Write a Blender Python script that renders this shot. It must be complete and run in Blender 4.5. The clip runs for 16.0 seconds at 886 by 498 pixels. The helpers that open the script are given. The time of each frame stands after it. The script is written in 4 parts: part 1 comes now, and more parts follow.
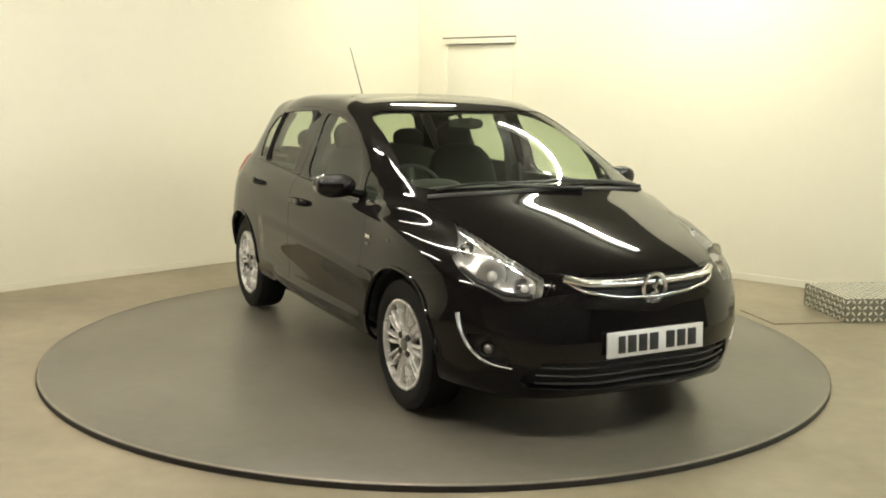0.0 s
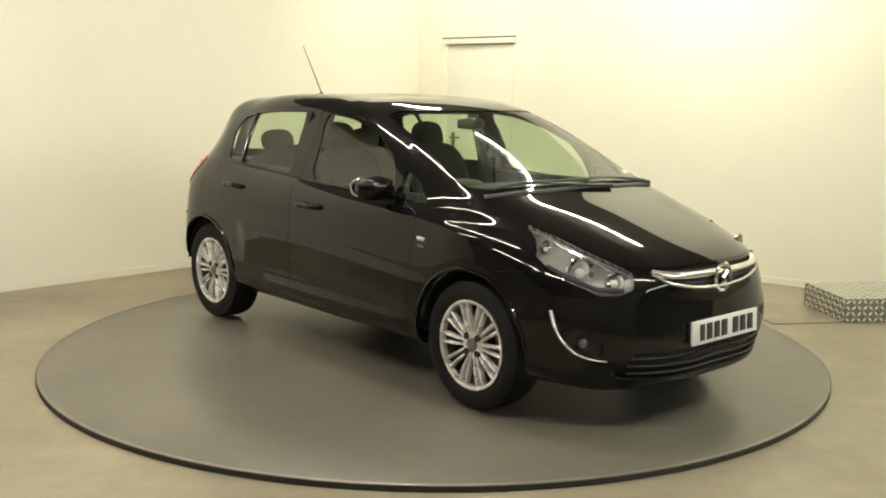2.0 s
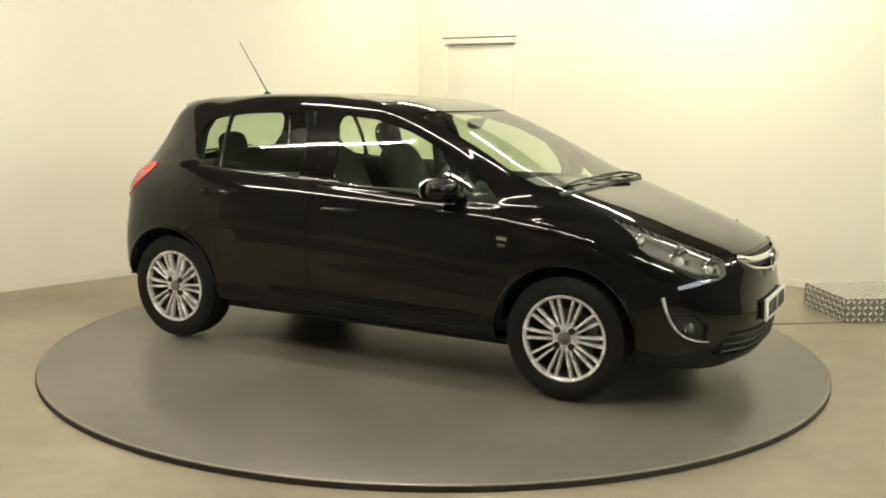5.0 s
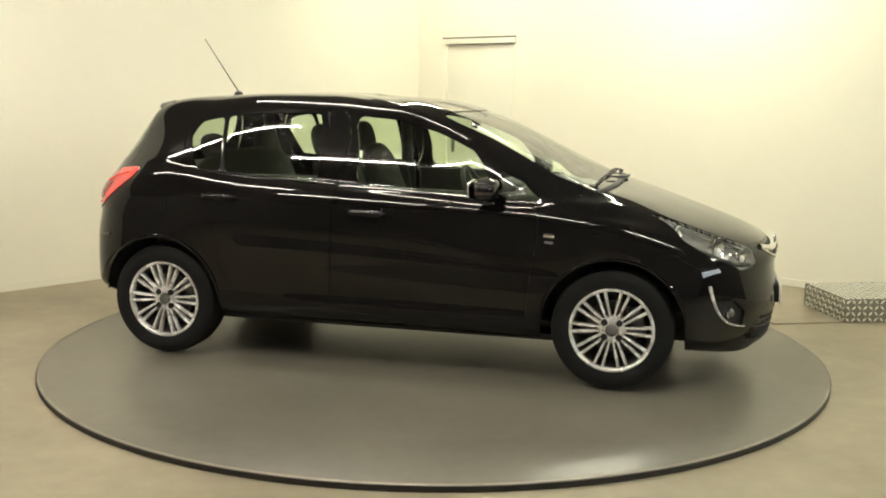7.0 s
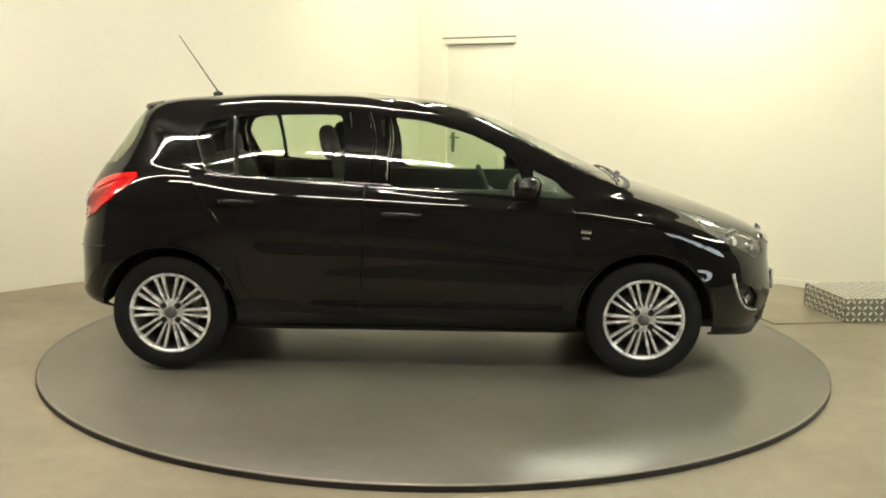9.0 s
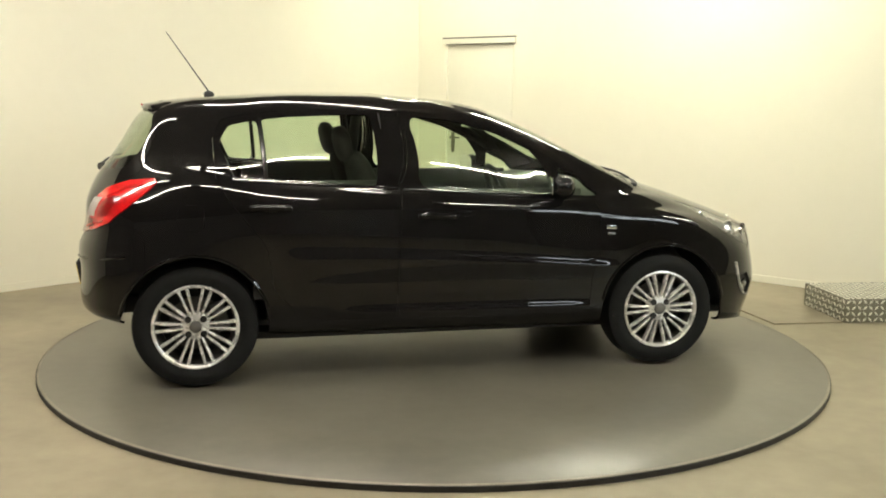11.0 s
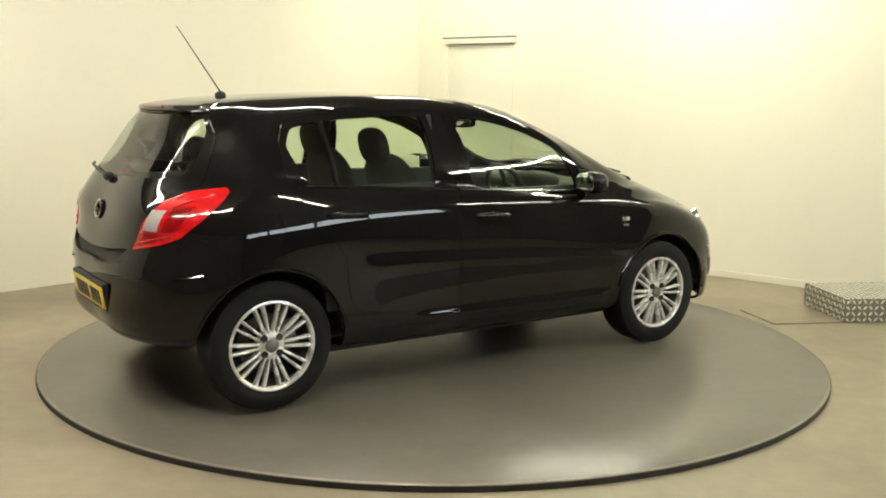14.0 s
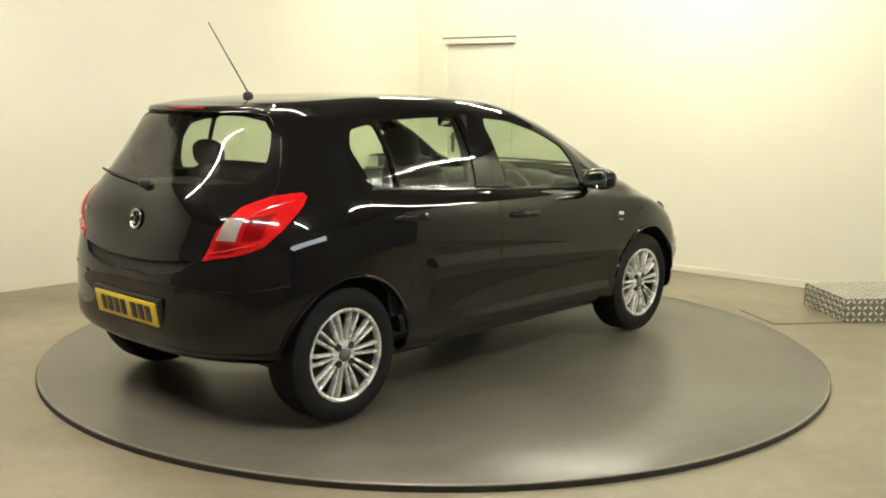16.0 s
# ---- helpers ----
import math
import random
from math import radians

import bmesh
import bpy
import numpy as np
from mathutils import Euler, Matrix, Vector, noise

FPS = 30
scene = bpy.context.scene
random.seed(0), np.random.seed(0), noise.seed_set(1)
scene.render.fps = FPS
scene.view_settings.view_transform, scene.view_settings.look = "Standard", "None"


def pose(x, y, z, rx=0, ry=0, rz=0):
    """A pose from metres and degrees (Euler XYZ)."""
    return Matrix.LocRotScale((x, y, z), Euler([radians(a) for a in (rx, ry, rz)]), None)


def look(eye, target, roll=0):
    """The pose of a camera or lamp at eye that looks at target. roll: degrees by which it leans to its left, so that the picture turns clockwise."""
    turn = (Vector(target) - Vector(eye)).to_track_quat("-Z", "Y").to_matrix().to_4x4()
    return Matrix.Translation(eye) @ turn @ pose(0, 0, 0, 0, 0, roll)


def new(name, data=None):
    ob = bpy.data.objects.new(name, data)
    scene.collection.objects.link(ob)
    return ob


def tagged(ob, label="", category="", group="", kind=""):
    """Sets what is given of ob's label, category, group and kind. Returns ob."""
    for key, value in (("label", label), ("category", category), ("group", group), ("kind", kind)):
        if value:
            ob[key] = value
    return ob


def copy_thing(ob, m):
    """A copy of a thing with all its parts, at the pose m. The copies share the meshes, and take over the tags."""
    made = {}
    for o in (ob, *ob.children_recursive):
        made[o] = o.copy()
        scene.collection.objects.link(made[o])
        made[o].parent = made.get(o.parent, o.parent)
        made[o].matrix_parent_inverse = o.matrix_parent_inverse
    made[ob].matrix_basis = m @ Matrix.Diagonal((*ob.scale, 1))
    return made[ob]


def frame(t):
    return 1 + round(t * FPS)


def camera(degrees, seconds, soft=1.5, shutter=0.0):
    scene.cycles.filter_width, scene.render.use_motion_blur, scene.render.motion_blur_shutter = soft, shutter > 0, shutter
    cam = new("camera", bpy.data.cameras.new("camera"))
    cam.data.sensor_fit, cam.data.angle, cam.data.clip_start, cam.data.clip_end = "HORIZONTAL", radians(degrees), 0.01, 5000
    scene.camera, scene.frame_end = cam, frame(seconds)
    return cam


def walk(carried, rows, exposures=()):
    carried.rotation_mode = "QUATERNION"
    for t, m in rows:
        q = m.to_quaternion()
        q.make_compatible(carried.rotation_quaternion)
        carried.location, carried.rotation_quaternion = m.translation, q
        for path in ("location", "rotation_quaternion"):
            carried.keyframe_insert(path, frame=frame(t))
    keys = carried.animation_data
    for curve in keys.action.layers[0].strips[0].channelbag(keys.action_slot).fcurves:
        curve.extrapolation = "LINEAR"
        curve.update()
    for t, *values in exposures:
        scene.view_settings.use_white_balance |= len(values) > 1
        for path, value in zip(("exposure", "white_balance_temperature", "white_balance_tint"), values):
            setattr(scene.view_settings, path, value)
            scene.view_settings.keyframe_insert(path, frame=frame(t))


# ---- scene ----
# ---- camera: it stands still ----
EYE = (0.0, -5.8655, 1.4885)
YAW, PITCH = radians(0.409), radians(-8.937)
AIM = (EYE[0] + math.sin(YAW) * math.cos(PITCH), EYE[1] + math.cos(YAW) * math.cos(PITCH), EYE[2] + math.sin(PITCH))
cam = camera(48.235, 16.0, soft=1.9)
walk(cam, [(0.0, look(EYE, AIM, 0.73)), (16.0, look(EYE, AIM, 0.73))])


def table_angle(t):
    """The turntable's angle in degrees."""
    return -63.05 + 6.8846 * t + 0.0025 * (t - 8) ** 2


# ---- light ----
scene.view_settings.exposure = 0.17
world = bpy.data.worlds.new("world")
world.use_nodes = True
world.node_tree.nodes["Background"].inputs[0].default_value = (0.88, 0.95, 1.0, 1)
world.node_tree.nodes["Background"].inputs[1].default_value = 13.0
scene.world = world
TUBE_POWER = 200.0

FLOOR = -0.03
CEILING = 3.1
CORNER = Vector((-0.2, 4.58))
LEFT_WAY = Vector((-0.700, -0.714)).normalized()
RIGHT_WAY = Vector((0.777, -0.630)).normalized()


# ---- materials ----
def material(name, color, rough=0.5, metal=0.0, coat=0.0, vary=0.0, scale=8.0, bump=0.0, bump_scale=200.0, tint=None, rough_vary=0.0, coat_rough=0.03, spec=0.5, coat_ior=1.5):
    m = bpy.data.materials.new(name)
    m.use_nodes = True
    t = m.node_tree
    b = t.nodes["Principled BSDF"]
    b.inputs["Base Color"].default_value = (*color, 1)
    b.inputs["Roughness"].default_value = rough
    b.inputs["Metallic"].default_value = metal
    b.inputs["Coat Weight"].default_value = coat
    b.inputs["Coat IOR"].default_value = coat_ior
    b.inputs["Coat Roughness"].default_value = coat_rough
    b.inputs["Specular IOR Level"].default_value = spec
    co = t.nodes.new("ShaderNodeTexCoord")
    if vary or rough_vary:
        big = t.nodes.new("ShaderNodeTexNoise")
        big.inputs["Scale"].default_value, big.inputs["Detail"].default_value = scale, 6
        small = t.nodes.new("ShaderNodeTexNoise")
        small.inputs["Scale"].default_value, small.inputs["Detail"].default_value = scale * 11, 4
        t.links.new(co.outputs["Object"], big.inputs["Vector"])
        t.links.new(co.outputs["Object"], small.inputs["Vector"])
        mix = t.nodes.new("ShaderNodeMath")
        mix.operation = "MULTIPLY_ADD"
        mix.inputs[1].default_value = 0.35
        t.links.new(small.outputs[0], mix.inputs[0])
        t.links.new(big.outputs[0], mix.inputs[2])
        if vary:
            other = tint or color
            step = t.nodes.new("ShaderNodeMapRange")
            step.inputs["From Min"].default_value, step.inputs["From Max"].default_value = 0.3, 1.05
            blend = t.nodes.new("ShaderNodeMix")
            blend.data_type = "RGBA"
            blend.inputs["A"].default_value = (*[c * (1 - vary) for c in other], 1)
            blend.inputs["B"].default_value = (*[min(1, c * (1 + vary)) for c in color], 1)
            t.links.new(mix.outputs[0], step.inputs["Value"])
            t.links.new(step.outputs[0], blend.inputs["Factor"])
            t.links.new(blend.outputs["Result"], b.inputs["Base Color"])
        if rough_vary:
            r = t.nodes.new("ShaderNodeMapRange")
            r.inputs["From Min"].default_value, r.inputs["From Max"].default_value = 0.4, 0.95
            r.inputs["To Min"].default_value, r.inputs["To Max"].default_value = max(0.02, rough - rough_vary), rough + rough_vary
            t.links.new(mix.outputs[0], r.inputs["Value"])
            t.links.new(r.outputs[0], b.inputs["Roughness"])
    if bump:
        n = t.nodes.new("ShaderNodeTexNoise")
        n.inputs["Scale"].default_value, n.inputs["Detail"].default_value = bump_scale, 4
        bp = t.nodes.new("ShaderNodeBump")
        bp.inputs["Strength"].default_value, bp.inputs["Distance"].default_value = bump, 0.002
        t.links.new(co.outputs["Object"], n.inputs["Vector"])
        t.links.new(n.outputs[0], bp.inputs["Height"])
        t.links.new(bp.outputs[0], b.inputs["Normal"])
    return m


def glass(name, tint, gloss=0.02, face=0.045):
    """A thin pane: clear but for its tint, with the gloss of glass, stronger at a slant."""
    m = bpy.data.materials.new(name)
    m.use_nodes = True
    t = m.node_tree
    t.nodes.remove(t.nodes["Principled BSDF"])
    clear, shine, mix, slant, power, scale = [t.nodes.new("ShaderNode" + n) for n in ("BsdfTransparent", "BsdfGlossy", "MixShader", "LayerWeight", "Math", "Math")]
    clear.inputs[0].default_value = (*tint, 1)
    shine.inputs["Roughness"].default_value = gloss
    slant.inputs["Blend"].default_value = 0.5
    power.operation, power.inputs[1].default_value = "POWER", 5.0
    scale.operation, scale.inputs[1].default_value, scale.inputs[2].default_value = "MULTIPLY_ADD", 1 - face, face
    t.links.new(slant.outputs["Facing"], power.inputs[0])
    t.links.new(power.outputs[0], scale.inputs[0])
    t.links.new(scale.outputs[0], mix.inputs[0])
    t.links.new(clear.outputs[0], mix.inputs[1])
    t.links.new(shine.outputs[0], mix.inputs[2])
    t.links.new(mix.outputs[0], t.nodes["Material Output"].inputs[0])
    return m


def glow(name, color, strength):
    m = bpy.data.materials.new(name)
    m.use_nodes = True
    b = m.node_tree.nodes["Principled BSDF"]
    b.inputs["Base Color"].default_value = (*color, 1)
    b.inputs["Emission Color"].default_value = (*color, 1)
    b.inputs["Emission Strength"].default_value = strength
    return m


PAINT = material("black_paint", (0.0055, 0.005, 0.005), 0.5, 0.0, 1.0, spec=0.0, coat_rough=0.025, coat_ior=1.43)
TRIM = material("black_trim", (0.009, 0.009, 0.009), 0.55, bump=0.25, bump_scale=400, vary=0.2, scale=20)
GLOSS_TRIM = material("gloss_trim", (0.008, 0.008, 0.008), 0.12, vary=0.2, scale=10)
RUBBER = material("rubber", (0.007, 0.007, 0.007), 0.75, spec=0.25, vary=0.3, scale=14, bump=0.3, bump_scale=150)
ALLOY = material("alloy", (0.77, 0.76, 0.735), 0.27, 0.5, vary=0.06, scale=12, rough_vary=0.06)
DULL_ALLOY = material("dull_alloy", (0.20, 0.195, 0.19), 0.45, 0.8, vary=0.2, scale=16)
# darkened alloy: the shade behind the spokes is put into the barrel's colour
SHADED_ALLOY = material("barrel_shade_alloy", (0.06, 0.057, 0.052), 0.6, 0.5, vary=0.3, scale=14)
CHROME = material("chrome", (0.80, 0.80, 0.80), 0.09, 1.0, vary=0.04, scale=20)
STEEL = material("brake_steel", (0.10, 0.095, 0.09), 0.5, 0.8, vary=0.15, scale=30)
SEAT = material("seat_cloth", (0.022, 0.021, 0.021), 0.85, vary=0.3, scale=6, bump=0.15, bump_scale=90)
CABIN = material("cabin_plastic", (0.026, 0.026, 0.027), 0.6, vary=0.25, scale=6, bump=0.15, bump_scale=120)
HEADLINER = material("headliner", (0.30, 0.29, 0.26), 0.9, vary=0.1, scale=20)
GLASS = glass("window_glass", (0.82, 0.91, 0.78), face=0.08)
REAR_GLASS = glass("rear_window_glass", (0.72, 0.78, 0.68), face=0.08)
LENS = glass("clear_lens", (0.93, 0.94, 0.93))
RED = material("red_lens", (0.66, 0.007, 0.010), 0.10, 0, 1.0, vary=0.25, scale=40)
DEEP_RED = material("deep_red_lens", (0.44, 0.005, 0.008), 0.12, 0, 1.0, vary=0.25, scale=60)
WHITE_LENS = material("white_lens", (0.72, 0.70, 0.68), 0.15, 0, 1.0, vary=0.1, scale=40)
REFLECTOR = material("lamp_reflector", (0.66, 0.65, 0.63), 0.22, 0.7, vary=0.1, scale=30)
PLATE_WHITE = material("plate_white", (0.78, 0.78, 0.76), 0.35, vary=0.04, scale=30)
PLATE_YELLOW = material("plate_yellow", (0.72, 0.52, 0.03), 0.35, vary=0.05, scale=30)
INK = material("plate_ink", (0.02, 0.02, 0.02), 0.4)
MIRROR = material("mirror_glass", (0.85, 0.86, 0.85), 0.02, 1.0)
WALL = material("wall_paint", (0.80, 0.77, 0.64), 0.75, vary=0.035, scale=0.9, bump=0.2, bump_scale=60)
STUD = material("tread_stud", (0.74, 0.72, 0.62), 0.35, 0.4, vary=0.06, scale=8)
DARK_WALL = material("dark_wall_paint", (0.13, 0.124, 0.112), 0.8, vary=0.15, scale=0.8, bump=0.2, bump_scale=60)
CEIL = material("ceiling_paint", (0.13, 0.125, 0.11), 0.8, vary=0.1, scale=1.0)
SCREED = material("painted_concrete", (0.31, 0.27, 0.19), 0.42, vary=0.26, scale=0.9, tint=(0.24, 0.205, 0.14), bump=0.2, bump_scale=45)
DISC = material("turntable_paint", (0.152, 0.140, 0.112), 0.30, vary=0.24, scale=1.1, tint=(0.130, 0.120, 0.096), bump=0.06, bump_scale=50, spec=0.55)
DISC_EDGE = material("turntable_edge", (0.022, 0.019, 0.016), 0.6, vary=0.3, scale=9)
DOOR_PAINT = material("door_paint", (0.76, 0.74, 0.62), 0.55, vary=0.04, scale=2)
DARK_STEEL = material("dark_steel", (0.16, 0.15, 0.12), 0.5, 0.5, vary=0.2, scale=15)
TREAD = material("tread_plate", (0.20, 0.19, 0.145), 0.5, 0.35, vary=0.14, scale=6, rough_vary=0.1)
TUBE = glow("cool_tube_glow", (1.0, 0.985, 0.79), TUBE_POWER)
WARM_TUBE = glow("warm_tube_glow", (1.0, 0.93, 0.80), TUBE_POWER * 0.85)
TREAD_EDGE = material("worn_edge_metal", (0.27, 0.245, 0.20), 0.45, 0.4, vary=0.4, scale=5)
ENAMEL = material("lamp_enamel", (0.8, 0.8, 0.76), 0.4, vary=0.03, scale=5)


# ---- mesh helpers ----
def part(name, bm, mat, parent=None, label="", smooth=True, angle=40):
    """Links a bmesh as one mesh object under its thing."""
    me = bpy.data.meshes.new(name)
    bmesh.ops.recalc_face_normals(bm, faces=bm.faces[:])
    if smooth:
        for f in bm.faces:
            f.smooth = True
        for e in bm.edges:
            if len(e.link_faces) == 2 and e.calc_face_angle(0) > radians(angle):
                e.smooth = False
    bm.to_mesh(me)
    bm.free()
    ob = new(name, me)
    for one in mat if isinstance(mat, (list, tuple)) else (mat,):
        me.materials.append(one)
    if parent:
        ob.parent = parent
    return tagged(ob, label)


def box(size, m=Matrix(), bevel=0.0, seg=2, bm=None):
    bm = bm or bmesh.new()
    made = bmesh.ops.create_cube(bm, size=1, matrix=m @ Matrix.Diagonal((*size, 1)))
    if bevel:
        edges = list({e for v in made["verts"] for e in v.link_edges})
        bmesh.ops.bevel(bm, geom=edges, offset=bevel, segments=seg, affect="EDGES", profile=0.5)
    return bm


def lathe(outline, steps=48, m=Matrix(), bm=None, closed=True):
    """Turns an outline of (radius, along) about the y axis."""
    bm = bm or bmesh.new()
    rows = []
    for i in range(steps):
        a = 2 * math.pi * i / steps
        rows.append([bm.verts.new(m @ Vector((r * math.cos(a), y, r * math.sin(a)))) for r, y in outline])
    n = len(outline)
    for i in range(steps):
        a, b = rows[i], rows[(i + 1) % steps]
        for j in range(n if closed else n - 1):
            k = (j + 1) % n
            bm.faces.new((a[j], b[j], b[k], a[k]))
    if any(abs(r) < 1e-6 for r, _ in outline):
        bmesh.ops.remove_doubles(bm, verts=bm.verts[:], dist=1e-5)
    return bm


def tube(points, radius, sides=8, bm=None, flat=1.0, taper=None):
    """A round bar along points, capped; flat squeezes it along z; taper scales it from start to end."""
    bm = bm or bmesh.new()
    pts = [Vector(p) for p in points]
    rings = []
    for i, p in enumerate(pts):
        way = (pts[min(i + 1, len(pts) - 1)] - pts[max(i - 1, 0)]).normalized()
        side = way.cross(Vector((0, 0, 1)))
        if side.length < 1e-3:
            side = Vector((1, 0, 0))
        side.normalize()
        up = side.cross(way).normalized()
        r = radius if taper is None else radius * (1 + (taper - 1) * i / (len(pts) - 1))
        rings.append([bm.verts.new(p + side * r * math.cos(2 * math.pi * k / sides) + up * r * flat * math.sin(2 * math.pi * k / sides)) for k in range(sides)])
    for a, b in zip(rings, rings[1:]):
        for k in range(sides):
            bm.faces.new((a[k], a[(k + 1) % sides], b[(k + 1) % sides], b[k]))
    bm.faces.new(rings[0][::-1])
    bm.faces.new(rings[-1])
    return bm


def curve(points, n=24):
    """A smooth line through a few points."""
    pts = np.array(points, float)
    k = np.concatenate([[0], np.cumsum(np.linalg.norm(np.diff(pts, axis=0), axis=1))])
    return weights(k, cardinal(k), np.linspace(0, k[-1], n)) @ pts


def blob(size, m=Matrix(), power=2.6, seg=20, rings=14, bm=None):
    """A rounded body between a ball and a box."""
    bm = bm or bmesh.new()
    made = bmesh.ops.create_uvsphere(bm, u_segments=seg, v_segments=rings, radius=1)
    for v in made["verts"]:
        c = Vector([abs(x) ** power for x in v.co])
        v.co = v.co / max(1e-6, sum(c) ** (1 / power))
        v.co = m @ Vector((v.co.x * size[0] / 2, v.co.y * size[1] / 2, v.co.z * size[2] / 2))
    return bm


def mirrored(bm):
    """A copy of a bmesh mirrored in y."""
    b = bm.copy()
    bmesh.ops.transform(b, matrix=Matrix.Diagonal((1, -1, 1, 1)), verts=b.verts)
    bmesh.ops.reverse_faces(b, faces=b.faces)
    return b
# ---- the car's outer skin: feature lines from the front centre round one flank to the rear centre ----
UNDER = [(2.00, 0, .20), (1.97, .35, .20), (1.88, .58, .20), (1.74, .68, .21), (1.55, .74, .23), (1.0, .77, .24), (.4, .77, .245), (-.3, .77, .25), (-.9, .77, .26), (-1.3, .74, .29), (-1.60, .66, .31), (-1.75, .40, .31), (-1.79, 0, .31)]
SKIRT = [(2.045, 0, 0.23), (2.01, 0.36, 0.23), (1.87, 0.605, 0.235), (1.745, 0.735, 0.24), (1.55, 0.815, 0.25), (1, 0.825, 0.275), (0.4, 0.83, 0.28), (-0.3, 0.83, 0.285), (-0.9, 0.825, 0.29), (-1.3, 0.82, 0.32), (-1.645, 0.745, 0.35), (-1.81, 0.46, 0.35), (-1.825, 0, 0.35)]
LIP = [(2.075, 0, 0.34), (2.04, 0.37, 0.34), (1.9, 0.615, 0.35), (1.752, 0.752, 0.36), (1.55, 0.84, 0.38), (1, 0.855, 0.39), (0.4, 0.862, 0.395), (-0.3, 0.864, 0.4), (-0.9, 0.86, 0.41), (-1.3, 0.85, 0.43), (-1.665, 0.775, 0.44), (-1.83, 0.47, 0.44), (-1.855, 0, 0.44)]
BUMPER = [(2.082, 0, 0.46), (2.047, 0.37, 0.46), (1.91, 0.62, 0.47), (1.755, 0.76, 0.49), (1.53, 0.845, 0.52), (1, 0.853, 0.53), (0.4, 0.853, 0.535), (-0.3, 0.855, 0.54), (-0.9, 0.862, 0.55), (-1.3, 0.862, 0.57), (-1.665, 0.78, 0.56), (-1.825, 0.47, 0.56), (-1.86, 0, 0.56)]
WAIST = [(2.07, 0, 0.6), (2.03, 0.35, 0.6), (1.908, 0.582, 0.61), (1.732, 0.752, 0.63), (1.48, 0.83, 0.6), (1.0, 0.86, 0.602), (0.4, 0.866, 0.652), (-0.3, 0.868, 0.697), (-0.9, 0.868, 0.714), (-1.3, 0.86, 0.712), (-1.655, 0.775, 0.69), (-1.825, 0.48, 0.67), (-1.865, 0, 0.66)]
NOSE = [(2.035, 0, 0.717), (1.995, 0.33, 0.717), (1.85, 0.54, 0.732), (1.65, 0.722, 0.75), (1.4, 0.822, 0.79), (1, 0.85, 0.8), (0.4, 0.86, 0.81), (-0.3, 0.866, 0.82), (-0.9, 0.867, 0.83), (-1.3, 0.85, 0.84), (-1.64, 0.765, 0.82), (-1.79, 0.49, 0.8), (-1.835, 0, 0.78)]
SHOULDER = [(1.74, 0, 0.846), (1.71, 0.3, 0.846), (1.6, 0.52, 0.852), (1.45, 0.665, 0.865), (1.25, 0.765, 0.882), (0.96, 0.825, 0.892), (0.4, 0.848, 0.905), (-0.3, 0.852, 0.92), (-0.9, 0.848, 0.935), (-1.28, 0.823, 0.945), (-1.615, 0.742, 0.93), (-1.778, 0.5, 0.915), (-1.8, 0, 0.905)]
SCUTTLE = [(1.43, 0, 0.948), (1.41, 0.31, 0.947), (1.34, 0.53, 0.948), (1.24, 0.655, 0.949), (1.12, 0.748, 0.95), (0.88, 0.797, 0.933), (0.4, 0.817, 0.944), (-0.3, 0.82, 0.979), (-0.9, 0.814, 1.009), (-1.26, 0.79, 1.032), (-1.545, 0.7, 1.025), (-1.725, 0.48, 1.02), (-1.77, 0, 1.01)]
BELT = [(1.22, 0, 1.014), (1.205, 0.33, 1.012), (1.16, 0.56, 1.008), (1.085, 0.67, 1.0), (0.94, 0.735, 0.985), (0.7, 0.772, 0.958), (0.35, 0.784, 0.975), (-0.3, 0.789, 1.014), (-0.88, 0.78, 1.047), (-1.22, 0.765, 1.073), (-1.5, 0.665, 1.09), (-1.672, 0.46, 1.1), (-1.715, 0, 1.1)]
PANE = [(0.75, 0, 1.224), (0.74, 0.31, 1.224), (0.707, 0.515, 1.222), (0.655, 0.605, 1.222), (0.57, 0.657, 1.215), (0.41, 0.69, 1.2), (0.15, 0.71, 1.208), (-0.33, 0.71, 1.22), (-0.87, 0.695, 1.24), (-1.18, 0.668, 1.25), (-1.425, 0.6, 1.25), (-1.568, 0.435, 1.25), (-1.62, 0, 1.25)]
RAIL = [(0.345, 0, 1.392), (0.337, 0.3, 1.393), (0.303, 0.485, 1.392), (0.24, 0.565, 1.384), (0.17, 0.602, 1.386), (0.08, 0.62, 1.39), (-0.08, 0.626, 1.394), (-0.4, 0.63, 1.403), (-0.86, 0.618, 1.4), (-1.15, 0.584, 1.387), (-1.37, 0.54, 1.38), (-1.475, 0.365, 1.385), (-1.52, 0, 1.384)]
CANT = [(0.14, 0, 1.444), (0.13, 0.25, 1.444), (0.1, 0.415, 1.441), (0.05, 0.495, 1.434), (0, 0.53, 1.438), (-0.08, 0.54, 1.44), (-0.2, 0.55, 1.45), (-0.45, 0.555, 1.457), (-0.84, 0.545, 1.453), (-1.09, 0.51, 1.436), (-1.28, 0.475, 1.431), (-1.375, 0.32, 1.43), (-1.41, 0, 1.428)]
CROWN = [(-0.08, 0, 1.462), (-0.09, 0.13, 1.464), (-0.11, 0.22, 1.46), (-0.14, 0.27, 1.462), (-0.19, 0.3, 1.466), (-0.25, 0.32, 1.471), (-0.34, 0.33, 1.475), (-0.5, 0.335, 1.477), (-0.8, 0.33, 1.472), (-0.96, 0.31, 1.466), (-1.08, 0.27, 1.459), (-1.17, 0.18, 1.454), (-1.2, 0, 1.453)]
